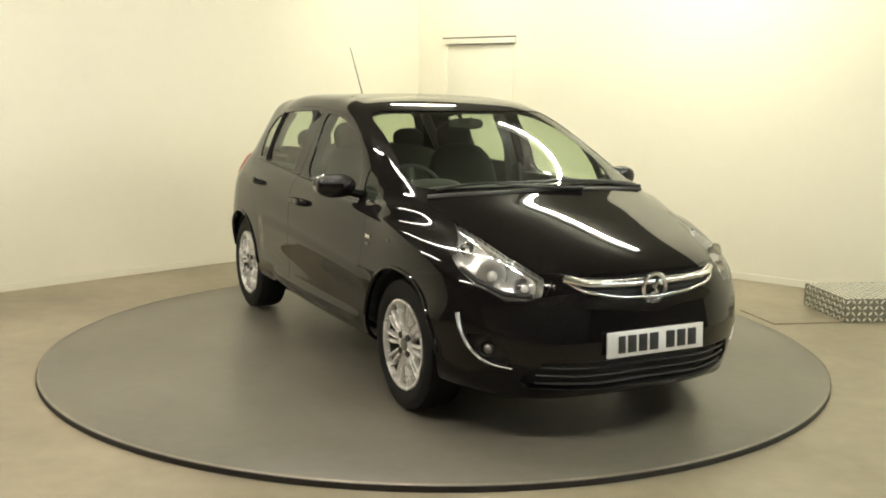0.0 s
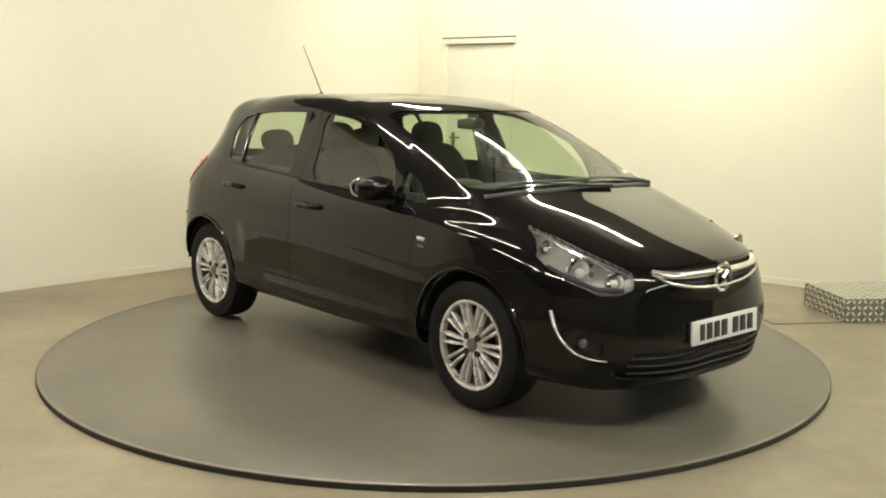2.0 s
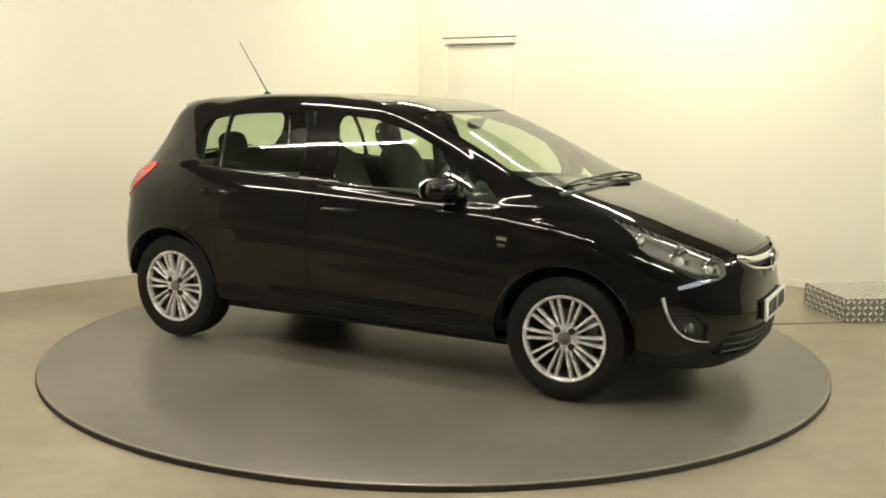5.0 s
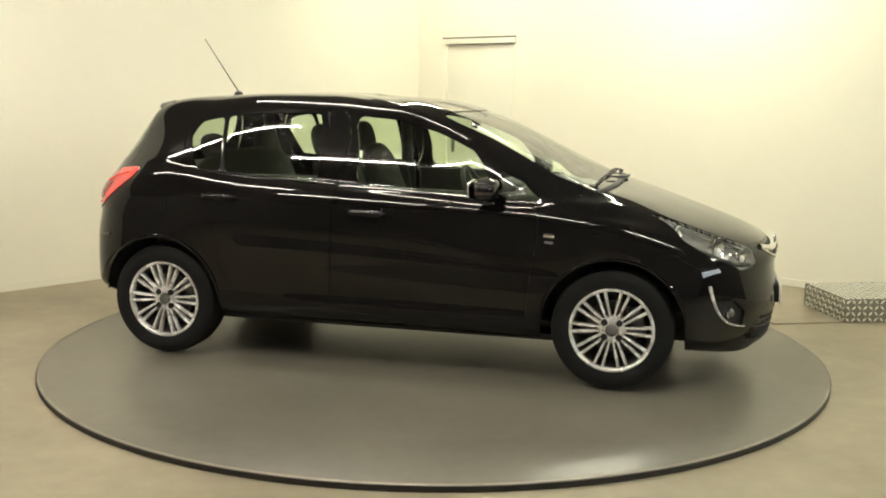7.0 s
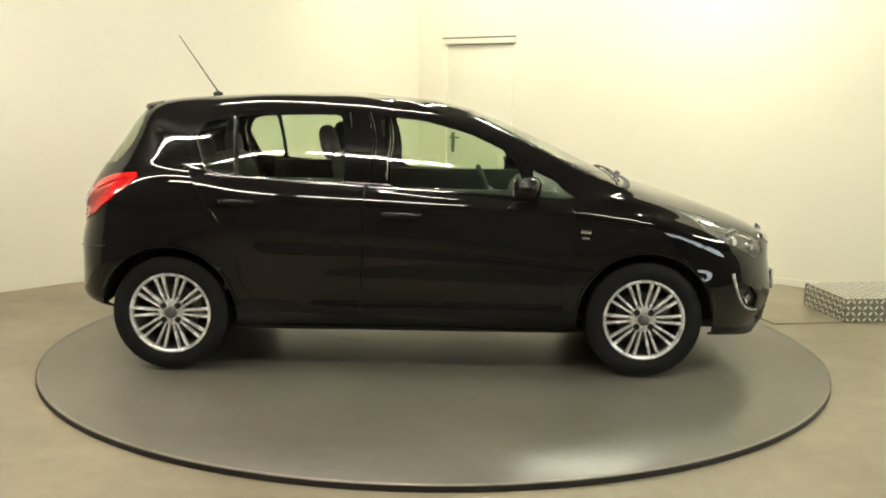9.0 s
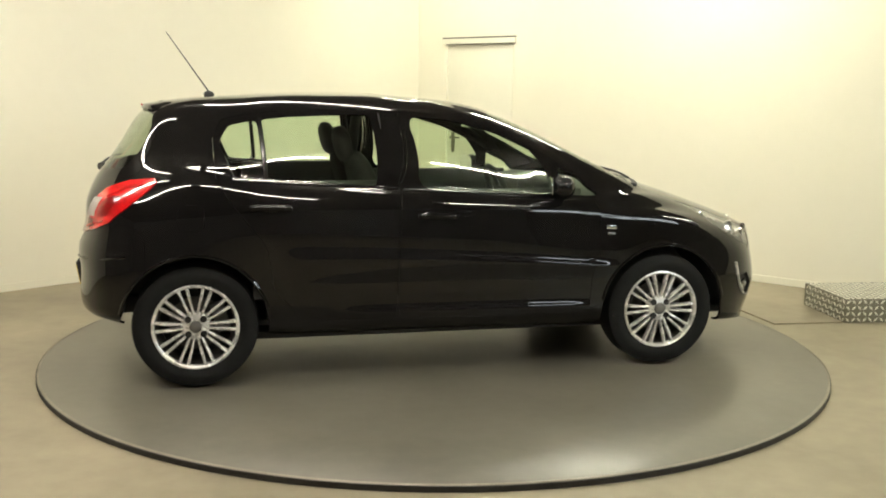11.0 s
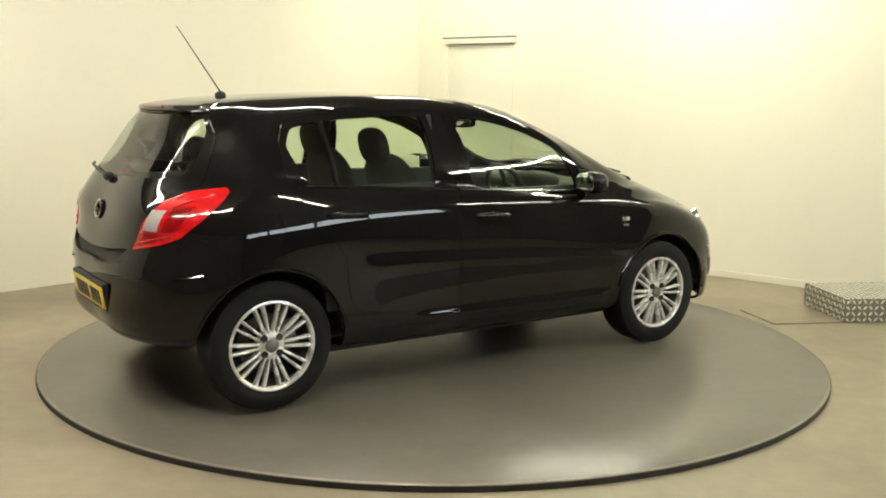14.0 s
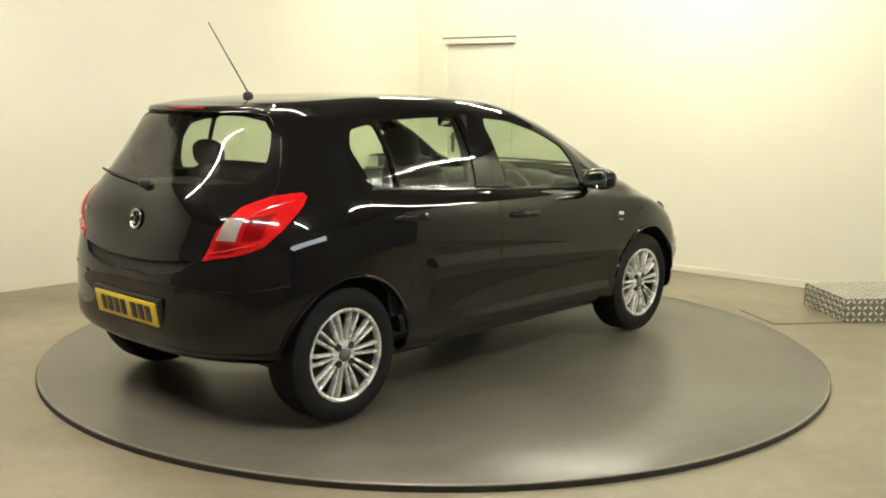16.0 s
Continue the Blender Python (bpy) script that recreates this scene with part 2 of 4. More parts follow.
SPINE = [(-0.24, 0, 1.48), (-0.27, 0, 1.481), (-0.3, 0, 1.482), (-0.33, 0, 1.483), (-0.37, 0, 1.484), (-0.42, 0, 1.485), (-0.48, 0, 1.485), (-0.58, 0, 1.484), (-0.75, 0, 1.48), (-0.84, 0, 1.476), (-0.92, 0, 1.472), (-0.98, 0, 1.468), (-1.02, 0, 1.465)]
NET = np.array([UNDER, SKIRT, LIP, BUMPER, WAIST, NOSE, SHOULDER, SCUTTLE, BELT, PANE, RAIL, CANT, CROWN, SPINE])
RINGS, COLS = NET.shape[:2]


def cardinal(knots):
    """Second derivatives of the natural cubic splines that are 1 at one knot and 0 at the others."""
    n = len(knots)
    a, b = np.eye(n), np.zeros((n, n))
    h = np.diff(knots)
    for i in range(1, n - 1):
        a[i, i - 1:i + 2] = h[i - 1], 2 * (h[i - 1] + h[i]), h[i]
        b[i, i - 1:i + 2] = 6 / h[i - 1], -6 / h[i - 1] - 6 / h[i], 6 / h[i]
    return np.linalg.solve(a, b)


def weights(knots, second, q):
    i = np.clip(np.searchsorted(knots, q, side="right") - 1, 0, len(knots) - 2)
    h = knots[i + 1] - knots[i]
    a, b = (knots[i + 1] - q) / h, (q - knots[i]) / h
    eye = np.eye(len(knots))
    return (a[:, None] * eye[i] + b[:, None] * eye[i + 1]
            + ((a ** 3 - a) * h * h / 6)[:, None] * second[i] + ((b ** 3 - b) * h * h / 6)[:, None] * second[i + 1])


FLIP = np.array([1, -1, 1])
WIDE = np.concatenate([NET[:, 3:0:-1] * FLIP, NET, NET[:, -2:-5:-1] * FLIP], 1)
KU = np.concatenate([[0], np.cumsum(np.linalg.norm(np.diff(WIDE[:11], axis=1), axis=2).mean(0))])
KV = np.concatenate([[0], np.cumsum(np.linalg.norm(np.diff(NET, axis=0), axis=2).mean(1) ** .75)])
CU, CV = cardinal(KU), cardinal(KV)


LEDGE = 0.0148


def ease(t):
    t = np.clip(t, 0, 1)
    return t * t * (3 - 2 * t)


def skin(u, v):
    """Points of the skin; u counts the columns from the nose to the tail, v the feature lines from below."""
    u, v = np.atleast_1d(np.asarray(u, float)), np.atleast_1d(np.asarray(v, float))
    wu = weights(KU, CU, np.interp(u, np.arange(COLS), KU[3:3 + COLS]))
    wv = weights(KV, CV, np.interp(v, np.arange(RINGS), KV))
    p = np.einsum("qk,kic,qi->qc", wv, WIDE, wu)
    # the pressed step along the doors: a flat ledge that faces a little upwards, fading out below
    x = p[:, 0]
    along = ease((x + .80) / .05) * ease((.98 - x) / .06) * ((u > 4) & (u < 9.4))
    p[:, 1] += LEDGE * along * np.clip((4 - v) * 3, 0, 1) * ease((v - 2.2) / 1.2)
    # the ledge over the sill
    sill = ease((x + .60) / .2) * ease((.86 - x) / .1) * ((u > 4) & (u < 9.4))
    p[:, 1] += .012 * sill * np.clip((2 - v) * 4.5, 0, 1) * ease((v - .9) / .6)
    # the side glass between belt and roof rail is an even, slightly bowed sheet
    low, high = [np.einsum("k,kic,qi->qc", weights(KV, CV, KV[k:k + 1])[0], WIDE, wu) for k in (8, 10)]
    s = np.clip((p[:, 2] - low[:, 2]) / (high[:, 2] - low[:, 2]), 0, 1)
    even = low[:, 1] + (high[:, 1] - low[:, 1]) * s + .056 * s * (1 - s)
    p[:, 1] += (even - p[:, 1]) * ease((v - 8) / .25) * ease((10 - v) / .4) * ease((u - 3.6) / .8) * ease((9.9 - u) / .8)
    return p


SEEK_U, SEEK_V = [g.ravel() for g in np.meshgrid(np.arange(0, 12.01, .08), np.arange(0, 11.01, .08))]
SEEK = skin(SEEK_U, SEEK_V)


def find(a, b, axes=(0, 2), low=0, high=12):
    """The (u, v) at which the skin has the two coordinates given, among the columns from low to high."""
    ok = (SEEK_U >= low) & (SEEK_U <= high)
    d = (SEEK[:, axes[0]] - a) ** 2 + (SEEK[:, axes[1]] - b) ** 2 + np.where(ok, 0, 9)
    k = int(np.argmin(d))
    u, v = SEEK_U[k], SEEK_V[k]
    for _ in range(6):
        p = skin([u, u + .01, u], [v, v, v + .01])[:, list(axes)]
        j = np.stack([(p[1] - p[0]), (p[2] - p[0])], 1) / .01
        if abs(np.linalg.det(j)) < 1e-6:
            break
        s = np.linalg.solve(j, np.array([a, b]) - p[0])
        s = np.clip(s, -.1, .1)
        u, v = min(max(u + s[0], low), high), min(max(v + s[1], 0), 11.5)
    return u, v
# ---- the room ----
def structure(name, bm, mat, label):
    return tagged(part(name, bm, mat, None, smooth=False), label, name.split("_")[0], kind="structure")


def prism(corners, z0, z1):
    bm = bmesh.new()
    low = [bm.verts.new((p[0], p[1], z0)) for p in corners]
    high = [bm.verts.new((p[0], p[1], z1)) for p in corners]
    n = len(corners)
    for i in range(n):
        bm.faces.new((low[i], low[(i + 1) % n], high[(i + 1) % n], high[i]))
    bm.faces.new(low[::-1])
    bm.faces.new(high)
    return bm


def wall(name, a, b, label, openings=(), thick=0.2, mat=None):
    """A wall from a to b, inner face on that line, with openings (from, to, top, sill) along it."""
    way = (b - a).normalized()
    out = Vector((-way.y, way.x))
    if out.dot(Vector((0, -1)) - (a + b) / 2) > 0:
        out = -out
    length = (b - a).length
    m = Matrix.Translation((a.x, a.y, 0)) @ Matrix(((way.x, out.x, 0, 0), (way.y, out.y, 0, 0), (0, 0, 1, 0), (0, 0, 0, 1)))
    bm = bmesh.new()
    x = 0.0
    for s, e, top, sill in [*openings, (length, length, 0, FLOOR)]:
        if s > x:
            box((s - x, thick, CEILING - FLOOR), m @ Matrix.Translation(((s + x) / 2, thick / 2, (CEILING + FLOOR) / 2)), bm=bm)
        if e > s:
            box((e - s, thick, CEILING - top), m @ Matrix.Translation(((s + e) / 2, thick / 2, (CEILING + top) / 2)), bm=bm)
        if sill > FLOOR:
            box((e - s, thick, sill - FLOOR), m @ Matrix.Translation(((s + e) / 2, thick / 2, (sill + FLOOR) / 2)), bm=bm)
        x = e
    structure(name, bm, mat or WALL, label)
    return m


LEFT_END = CORNER + LEFT_WAY * 9.5
RIGHT_END = CORNER + RIGHT_WAY * 9.0
BACK_LEFT, BACK_RIGHT = Vector((-5.2, -8.5)), Vector((5.6, -8.5))
PLAN = [CORNER, LEFT_END, BACK_LEFT, BACK_RIGHT, RIGHT_END]
DOOR_FROM, DOOR_TO, DOOR_TOP = 0.37, 1.19, 1.985
structure("floor", prism(PLAN, FLOOR - 0.1, FLOOR), SCREED, "worn beige-grey painted concrete workshop floor")
structure("ceiling", prism(PLAN, CEILING, CEILING + 0.1), CEIL, "plain dark grey painted ceiling")
wall("wall_west", CORNER, LEFT_END, "cream painted wall, slightly scuffed near the floor")
DOOR_FRAME = wall("wall_east", CORNER, RIGHT_END, "cream painted wall with a flush door", [(DOOR_FROM, DOOR_TO, DOOR_TOP, FLOOR)])
wall("wall_far_west", LEFT_END, BACK_LEFT, "dark grey painted wall", mat=DARK_WALL)
wall("wall_south", BACK_LEFT, BACK_RIGHT, "dark grey painted wall", mat=DARK_WALL)
WINDOW = (0.15, 5.2, 2.95, 2.15)
WINDOW_FRAME = wall("wall_far_east", BACK_RIGHT, RIGHT_END, "dark grey painted wall with a high window", [WINDOW], mat=DARK_WALL)


def high_window():
    """A long high window of four panes that lets the grey daylight in."""
    s, e, top, sill = WINDOW
    mid, w, h = (s + e) / 2, e - s, top - sill
    bm = bmesh.new()
    for z in (sill + 0.025, top - 0.025):
        box((w, 0.06, 0.05), WINDOW_FRAME @ Matrix.Translation((mid, 0.1, z)), bm=bm)
    for i in range(5):
        box((0.05, 0.06, h - 0.1), WINDOW_FRAME @ Matrix.Translation((s + 0.025 + (w - 0.05) * i / 4, 0.1, (sill + top) / 2)), bm=bm)
    frame_ob = structure("window_1", bm, ENAMEL, "long high window with a white frame and grey daylight")
    for i in range(4):
        pane = part("pane", box(((w - 0.05) / 4 - 0.05, 0.006, h - 0.1), WINDOW_FRAME @ Matrix.Translation((s + 0.025 + (w - 0.05) * (i + 0.5) / 4, 0.1, (sill + top) / 2))), LENS, frame_ob)
        pane.visible_shadow = False


high_window()


def skirting(name, a, b, start=0.0, stop=None):
    way = (b - a).normalized()
    inward = Vector((way.y, -way.x))
    if inward.dot(Vector((0, -1)) - a) < 0:
        inward = -inward
    stop = (b - a).length if stop is None else stop
    m = Matrix.Translation((a.x, a.y, 0)) @ Matrix(((way.x, inward.x, 0, 0), (way.y, inward.y, 0, 0), (0, 0, 1, 0), (0, 0, 0, 1)))
    structure(name, box((stop - start, 0.012, 0.06), m @ Matrix.Translation(((start + stop) / 2, 0.009, FLOOR + 0.03)), 0.004), WALL, "cream painted skirting board")


skirting("baseboard_west", CORNER, LEFT_END, 0.03)
skirting("baseboard_east", CORNER, RIGHT_END, DOOR_TO + 0.02)


def flush_door():
    """A flush door in its opening, with a lever handle and a lintel rail edged by dark shadow strips."""
    w = DOOR_TO - DOOR_FROM
    mid = (DOOR_FROM + DOOR_TO) / 2
    door = part("door_1", box((w - 0.02, 0.045, DOOR_TOP - FLOOR - 0.02), DOOR_FRAME @ Matrix.Translation((mid, 0.03, (DOOR_TOP + FLOOR) / 2)), 0.003), DOOR_PAINT)
    tagged(door, "closed cream flush door with lever handle", "door", kind="structure")
    plate = box((0.04, 0.008, 0.2), DOOR_FRAME @ Matrix.Translation((DOOR_FROM + 0.09, 0.0035, 1.0)), 0.002)
    back = part("handle_plate", plate, DARK_STEEL, door, "dark steel handle plate")
    part("lever", tube([DOOR_FRAME @ Vector(p) for p in ((DOOR_FROM + 0.09, 0.0, 1.05), (DOOR_FROM + 0.09, -0.05, 1.05), (DOOR_FROM + 0.11, -0.055, 1.05), (DOOR_FROM + 0.21, -0.055, 1.05))], 0.009), DARK_STEEL, door, "dark steel lever")
    part("lintel", box((w + 0.06, 0.035, 0.055), DOOR_FRAME @ Matrix.Translation((mid, -0.014, DOOR_TOP + 0.02)), 0.004), DOOR_PAINT, door, "cream lintel rail")
    # two thin strips, dark as the handle steel, model the shadow lines along the lintel
    part("rail_shadow_line", box((w + 0.06, 0.042, 0.012), DOOR_FRAME @ Matrix.Translation((mid, -0.017, DOOR_TOP + 0.052)), 0.003), DARK_STEEL, door, "dark strip standing in for the lintel's shadow line")
    part("rail_shadow_line", box((w, 0.042, 0.012), DOOR_FRAME @ Matrix.Translation((mid + 0.02, -0.017, DOOR_TOP - 0.012)), 0.003), DARK_STEEL, door, "dark strip standing in for the lintel's shadow line")


flush_door()


def batten(m, glowing, length=2.4):
    """A fluorescent batten under the ceiling."""
    root = part("fluorescent_light", box((length + 0.06, 0.09, 0.05), Matrix.Translation((0, 0, -0.03)), 0.008), ENAMEL)
    part("tube", lathe([(0.0, -length / 2), (0.016, -length / 2), (0.016, length / 2), (0.0, length / 2)], 12, Matrix.Translation((0, 0, -0.085)) @ pose(0, 0, 0, 0, 0, 90), closed=False), glowing, root, "lit fluorescent tube")
    for s in (-1, 1):
        part("end_cap", box((0.03, 0.05, 0.06), Matrix.Translation((s * (length / 2 + 0.015), 0, -0.08)), 0.006), ENAMEL, root)
    root.matrix_basis = m
    return tagged(root, "white fluorescent batten with one lit tube on the ceiling", "ceiling light", "ceiling lights")


batten(pose(1.5, 1.45, CEILING, 0, 0, -30), TUBE, 1.5)
batten(pose(0.0, 3.0, CEILING, 0, 0, 0), TUBE, 0.7)
batten(pose(-0.8, -0.45, CEILING, 0, 0, -30), WARM_TUBE)
batten(pose(-3.2, -1.4, CEILING, 0, 0, -12), WARM_TUBE)
SHORT_LAMP = batten(pose(-2.15, -2.9, CEILING, 0, 0, -8), WARM_TUBE, 1.5)
copy_thing(SHORT_LAMP, pose(-0.45, -3.14, CEILING, 0, 0, -8))
batten(pose(2.1, -3.1, CEILING, 0, 0, -8), TUBE, 1.5)
batten(pose(4.4, -0.9, CEILING, 0, 0, 80), TUBE)


def turntable():
    """The round steel turntable that carries the car."""
    root = new("turntable")
    r = 2.252
    part("disc", lathe([(0.0, -0.028), (r - 0.012, -0.028), (r - 0.004, -0.003), (r - 0.010, 0.0), (1.7, 0.0), (1.1, 0.0), (0.5, 0.0), (0.0, 0.0)], 160, pose(0, 0, 0, 90), closed=False), DISC, root, "grey painted steel disc")
    part("edge_band", lathe([(r - 0.004, -0.029), (r, -0.029), (r, -0.005), (r - 0.004, -0.004)], 160, pose(0, 0, 0, 90)), DISC_EDGE, root, "dark rubber edge band")
    part("edge_trim", lathe([(r - 0.016, -0.004), (r - 0.016, 0.0012), (r - 0.011, 0.0012), (r - 0.0042, -0.0025), (r - 0.0045, -0.004)], 160, pose(0, 0, 0, 90)), TREAD_EDGE, root, "worn bright metal edge trim")
    return tagged(root, "round grey painted vehicle turntable with dark edge", "turntable")


TABLE = turntable()


def tread_ramp():
    """A box of chequer plate by the wall and a thin plate lying before it."""
    a, b = Vector((2.80, 0.734)), Vector((2.74, 1.33))
    along = (b - a).normalized()
    out = Vector((along.y, -along.x))
    base = Matrix.Translation((a.x, a.y, FLOOR)) @ Matrix(((out.x, along.x, 0, 0), (out.y, along.y, 0, 0), (0, 0, 1, 0), (0, 0, 0, 1)))
    L, w, h = 1.1, (b - a).length, 0.165
    root = part("ramp_box", box((L, w, h), base @ Matrix.Translation((L / 2, w / 2, h / 2)), 0.004), TREAD)
    tagged(root, "bright aluminium chequer plate ramp box on the floor", "ramp")

    def studs(m, nx, ny, pitch):
        bm = bmesh.new()
        for i in range(nx):
            for j in range(ny):
                turn = 45 if (i + j) % 2 else -45
                q = m @ Matrix.Translation(((i + 0.5) * pitch, (j + 0.5) * pitch, 0)) @ pose(0, 0, 0, 0, 0, turn)
                lo = [bm.verts.new(q @ Vector(p)) for p in ((-0.022, 0, 0), (0, -0.009, 0), (0.022, 0, 0), (0, 0.009, 0))]
                hi = [bm.verts.new(q @ Vector(p)) for p in ((-0.011, 0, 0.007), (0.011, 0, 0.007))]
                bm.faces.new((lo[0], lo[1], hi[1], hi[0]))
                bm.faces.new((lo[1], lo[2], hi[1]))
                bm.faces.new((lo[2], lo[3], hi[0], hi[1]))
                bm.faces.new((lo[3], lo[0], hi[0]))
        return bm
    p = 0.041
    tagged(part("tread_pattern", studs(base @ Matrix.Translation((0, 0, h)), int(L / p), int(w / p), p), STUD, root, smooth=False), kind="stuff")
    tagged(part("tread_pattern", studs(base @ pose(0, 0, 0, 0, -90, 0), int(h / p), int(w / p), p), STUD, root, smooth=False), kind="stuff")
    tagged(part("tread_pattern", studs(base @ pose(0, 0, 0, 90, 0, 0), int(L / p), int(h / p), p), STUD, root, smooth=False), kind="stuff")
    c = [Vector((2.294, 0.659)), Vector((2.196, 1.095)), Vector((2.73, 1.30)), Vector((2.79, 0.735))]
    plate = part("floor_plate", prism([(q.x, q.y) for q in c], FLOOR, FLOOR + 0.008), SCREED, smooth=False)
    tagged(plate, "thin beige painted plate lying on the floor beside the turntable", "plate")


tread_ramp()
# ---- the car ----
CAR = tagged(new("car"), "glossy black five-door hatchback with silver alloy wheels on the turntable", "car")


def inside(p, poly):
    hit = False
    for (ax, ay), (bx, by) in zip(poly, poly[1:] + poly[:1]):
        if (ay > p[1]) != (by > p[1]) and p[0] < (bx - ax) * (p[1] - ay) / (by - ay) + ax:
            hit = not hit
    return hit


def rounded(points, axes, low, high, closed=True, steps=5, soft=0.25):
    """A polygon on the skin from a few coordinates, with softened corners, in (u, v)."""
    pts = [Vector(p) for p in points]
    out = []
    n = len(pts)
    for i, p in enumerate(pts):
        a, b = p.lerp(pts[i - 1], soft), p.lerp(pts[(i + 1) % n], soft)
        for k in range(steps):
            s = k / (steps - 1)
            out.append((a * (1 - s) ** 2 + p * 2 * s * (1 - s) + b * s * s))
    return [find(q.x, q.y, axes, low, high) for q in out]


SIDE, REAR = (0, 2), (1, 2)
HUB_X, HUB_Z, ARCH = 1.2555, 0.315, 0.362
ZONES = {}


def arch(x, low, high):
    return [find(x + ARCH * math.cos(2 * math.pi * i / 40), HUB_Z + ARCH * math.sin(2 * math.pi * i / 40), SIDE, low, high) if HUB_Z + ARCH * math.sin(2 * math.pi * i / 40) > 0.27
            else None for i in range(40)]


def arch_zone(x, low, high):
    pts = [p for p in arch(x, low, high) if p]
    k = max(range(len(pts)), key=lambda i: abs(pts[i][0] - pts[i - 1][0]))
    pts = pts[k:] + pts[:k]
    return [(pts[0][0], -0.2)] + pts + [(pts[-1][0], -0.2)]


ZONES["opening_front"] = arch_zone(HUB_X, 3, 7)
ZONES["opening_rear"] = arch_zone(-HUB_X, 7, 11)
ZONES["front_window"] = rounded([(-.150, 1.362), (-.108, 1.000), (.30, .978), (.615, .962), (.585, 1.09), (.505, 1.195), (.32, 1.280), (.08, 1.344)], SIDE, 3.2, 8.5, soft=.17)
ZONES["sail_window"] = rounded([(.675, .957), (.885, .95), (.77, 1.05), (.655, 1.10)], SIDE, 3.2, 8.5, soft=.15)
ZONES["rear_side_window"] = rounded([(-.355, 1.370), (-.335, 1.013), (-.60, 1.030), (-.885, 1.047), (-.912, 1.347), (-.72, 1.364)], SIDE, 6, 10.5, soft=.10)
ZONES["quarter_window"] = rounded([(-.932, 1.345), (-.905, 1.049), (-1.05, 1.060), (-1.085, 1.13), (-1.122, 1.235), (-1.075, 1.318)], SIDE, 6, 10.5, soft=.22)
ZONES["windscreen"] = [(0, 8.12), (1, 8.12), (2.2, 8.13), (2.75, 8.2), (3.0, 8.4), (3.06, 9.0), (3.04, 9.6), (2.8, 9.86), (2.2, 9.95), (1, 9.97), (0, 9.97)]
ZONES["rear_screen"] = [(12, 7.5), (11.66, 7.72), (10.86, 7.86), (10.43, 8.03), (10.30, 8.6), (10.28, 9.4), (10.45, 9.8), (11.0, 9.95), (12, 9.95)]
ZONES["tail_light"] = [(9.56, 7.08), (9.6, 6.6), (9.8, 5.78), (10.06, 5.17), (10.42, 4.91), (10.95, 4.72), (10.79, 5.75), (10.5, 6.74), (10.08, 7.23), (9.65, 7.43)]
ZONES["headlight"] = [(2.74, 6.43), (2.90, 5.82), (3.14, 5.19), (3.03, 4.81), (2.77, 4.41), (2.25, 4.07), (1.91, 4.15), (1.72, 4.35), (1.69, 4.93), (2.14, 5.55), (2.43, 6.05)]
ZONES["front_door"] = rounded([(-.205, 1.393), (-.215, 1.0), (-.235, .335), (.70, .325), (.82, .36), (.845, .60), (.85, .935), (.64, 1.135), (.36, 1.285), (.10, 1.366)], SIDE, 3.2, 8.8, soft=.06)
ZONES["rear_door"] = rounded([(-.213, 1.398), (-.223, 1.0), (-.243, .335), (-.72, .338), (-.87, .50), (-.90, .72), (-1.09, .96), (-1.15, 1.14), (-1.155, 1.25), (-1.11, 1.342), (-.97, 1.374), (-.75, 1.390)], SIDE, 6, 10.5, soft=.10)
ZONES["fuel_flap"] = rounded([(-1.20, .93), (-1.20, .80), (-1.33, .80), (-1.33, .93)], SIDE, 8, 10.5, soft=.3)
ZONES["grille"] = [(0, 4.13), (.54, 4.24), (1.10, 4.62), (1.38, 5.0), (1.0, 5.06), (0, 5.08)]
ZONES["intake"] = [(0, 1.2), (1.7, 1.2), (1.85, 1.5), (1.5, 2.25), (0, 2.35)]
ZONES["fog_pocket"] = [(2.05, 2.0), (2.5, 2.06), (2.85, 2.45), (2.95, 2.95), (2.45, 3.05), (2.05, 2.6)]
ZONES["bonnet"] = [(0, 5.15), (1.4, 5.12), (1.72, 5.06), (2.14, 5.62), (2.43, 6.1), (2.74, 6.5), (3.0, 7.0), (2.95, 7.5), (2.4, 7.78), (1.5, 7.88), (0, 7.92)]
ZONES["front_bumper"] = [(-.2, 5.12), (1.38, 5.09), (1.55, 4.95), (1.68, 4.33), (1.91, 4.12), (2.25, 4.03), (2.77, 4.36), (3.03, 4.72), (3.3, 4.62), (4.15, 4.5), (4.15, -.2), (-.2, -.2)]
ZONES["tailgate_recess"] = [(12.2, 4.24), (11.55, 4.14), (11.19, 4.36), (11.06, 4.72), (11.5, 4.62), (12.2, 4.56)]
ZONES["tailgate"] = [(12.2, 4.2), (11.55, 4.1), (11.16, 4.32), (10.99, 4.70), (10.82, 5.75), (10.53, 6.76), (10.1, 7.3), (10.02, 8), (10.06, 9.3), (10.4, 10.1), (10.9, 10.4), (11.3, 10.5), (12.2, 10.5)]
ZONES["rear_bumper"] = [(12.2, 4.17), (11.52, 4.06), (11.12, 4.28), (10.95, 4.68), (10.42, 4.87), (10.06, 5.12), (9.75, 5.05), (9.5, 4.6), (9.45, -.2), (12.2, -.2)]
ZONES["roof"] = [(-.2, 10.03), (2.4, 10.02), (3.4, 10.25), (4.4, 10.55), (9.4, 10.55), (10.3, 10.5), (10.9, 10.55), (12.2, 10.55), (12.2, 13.3), (-.2, 13.3)]


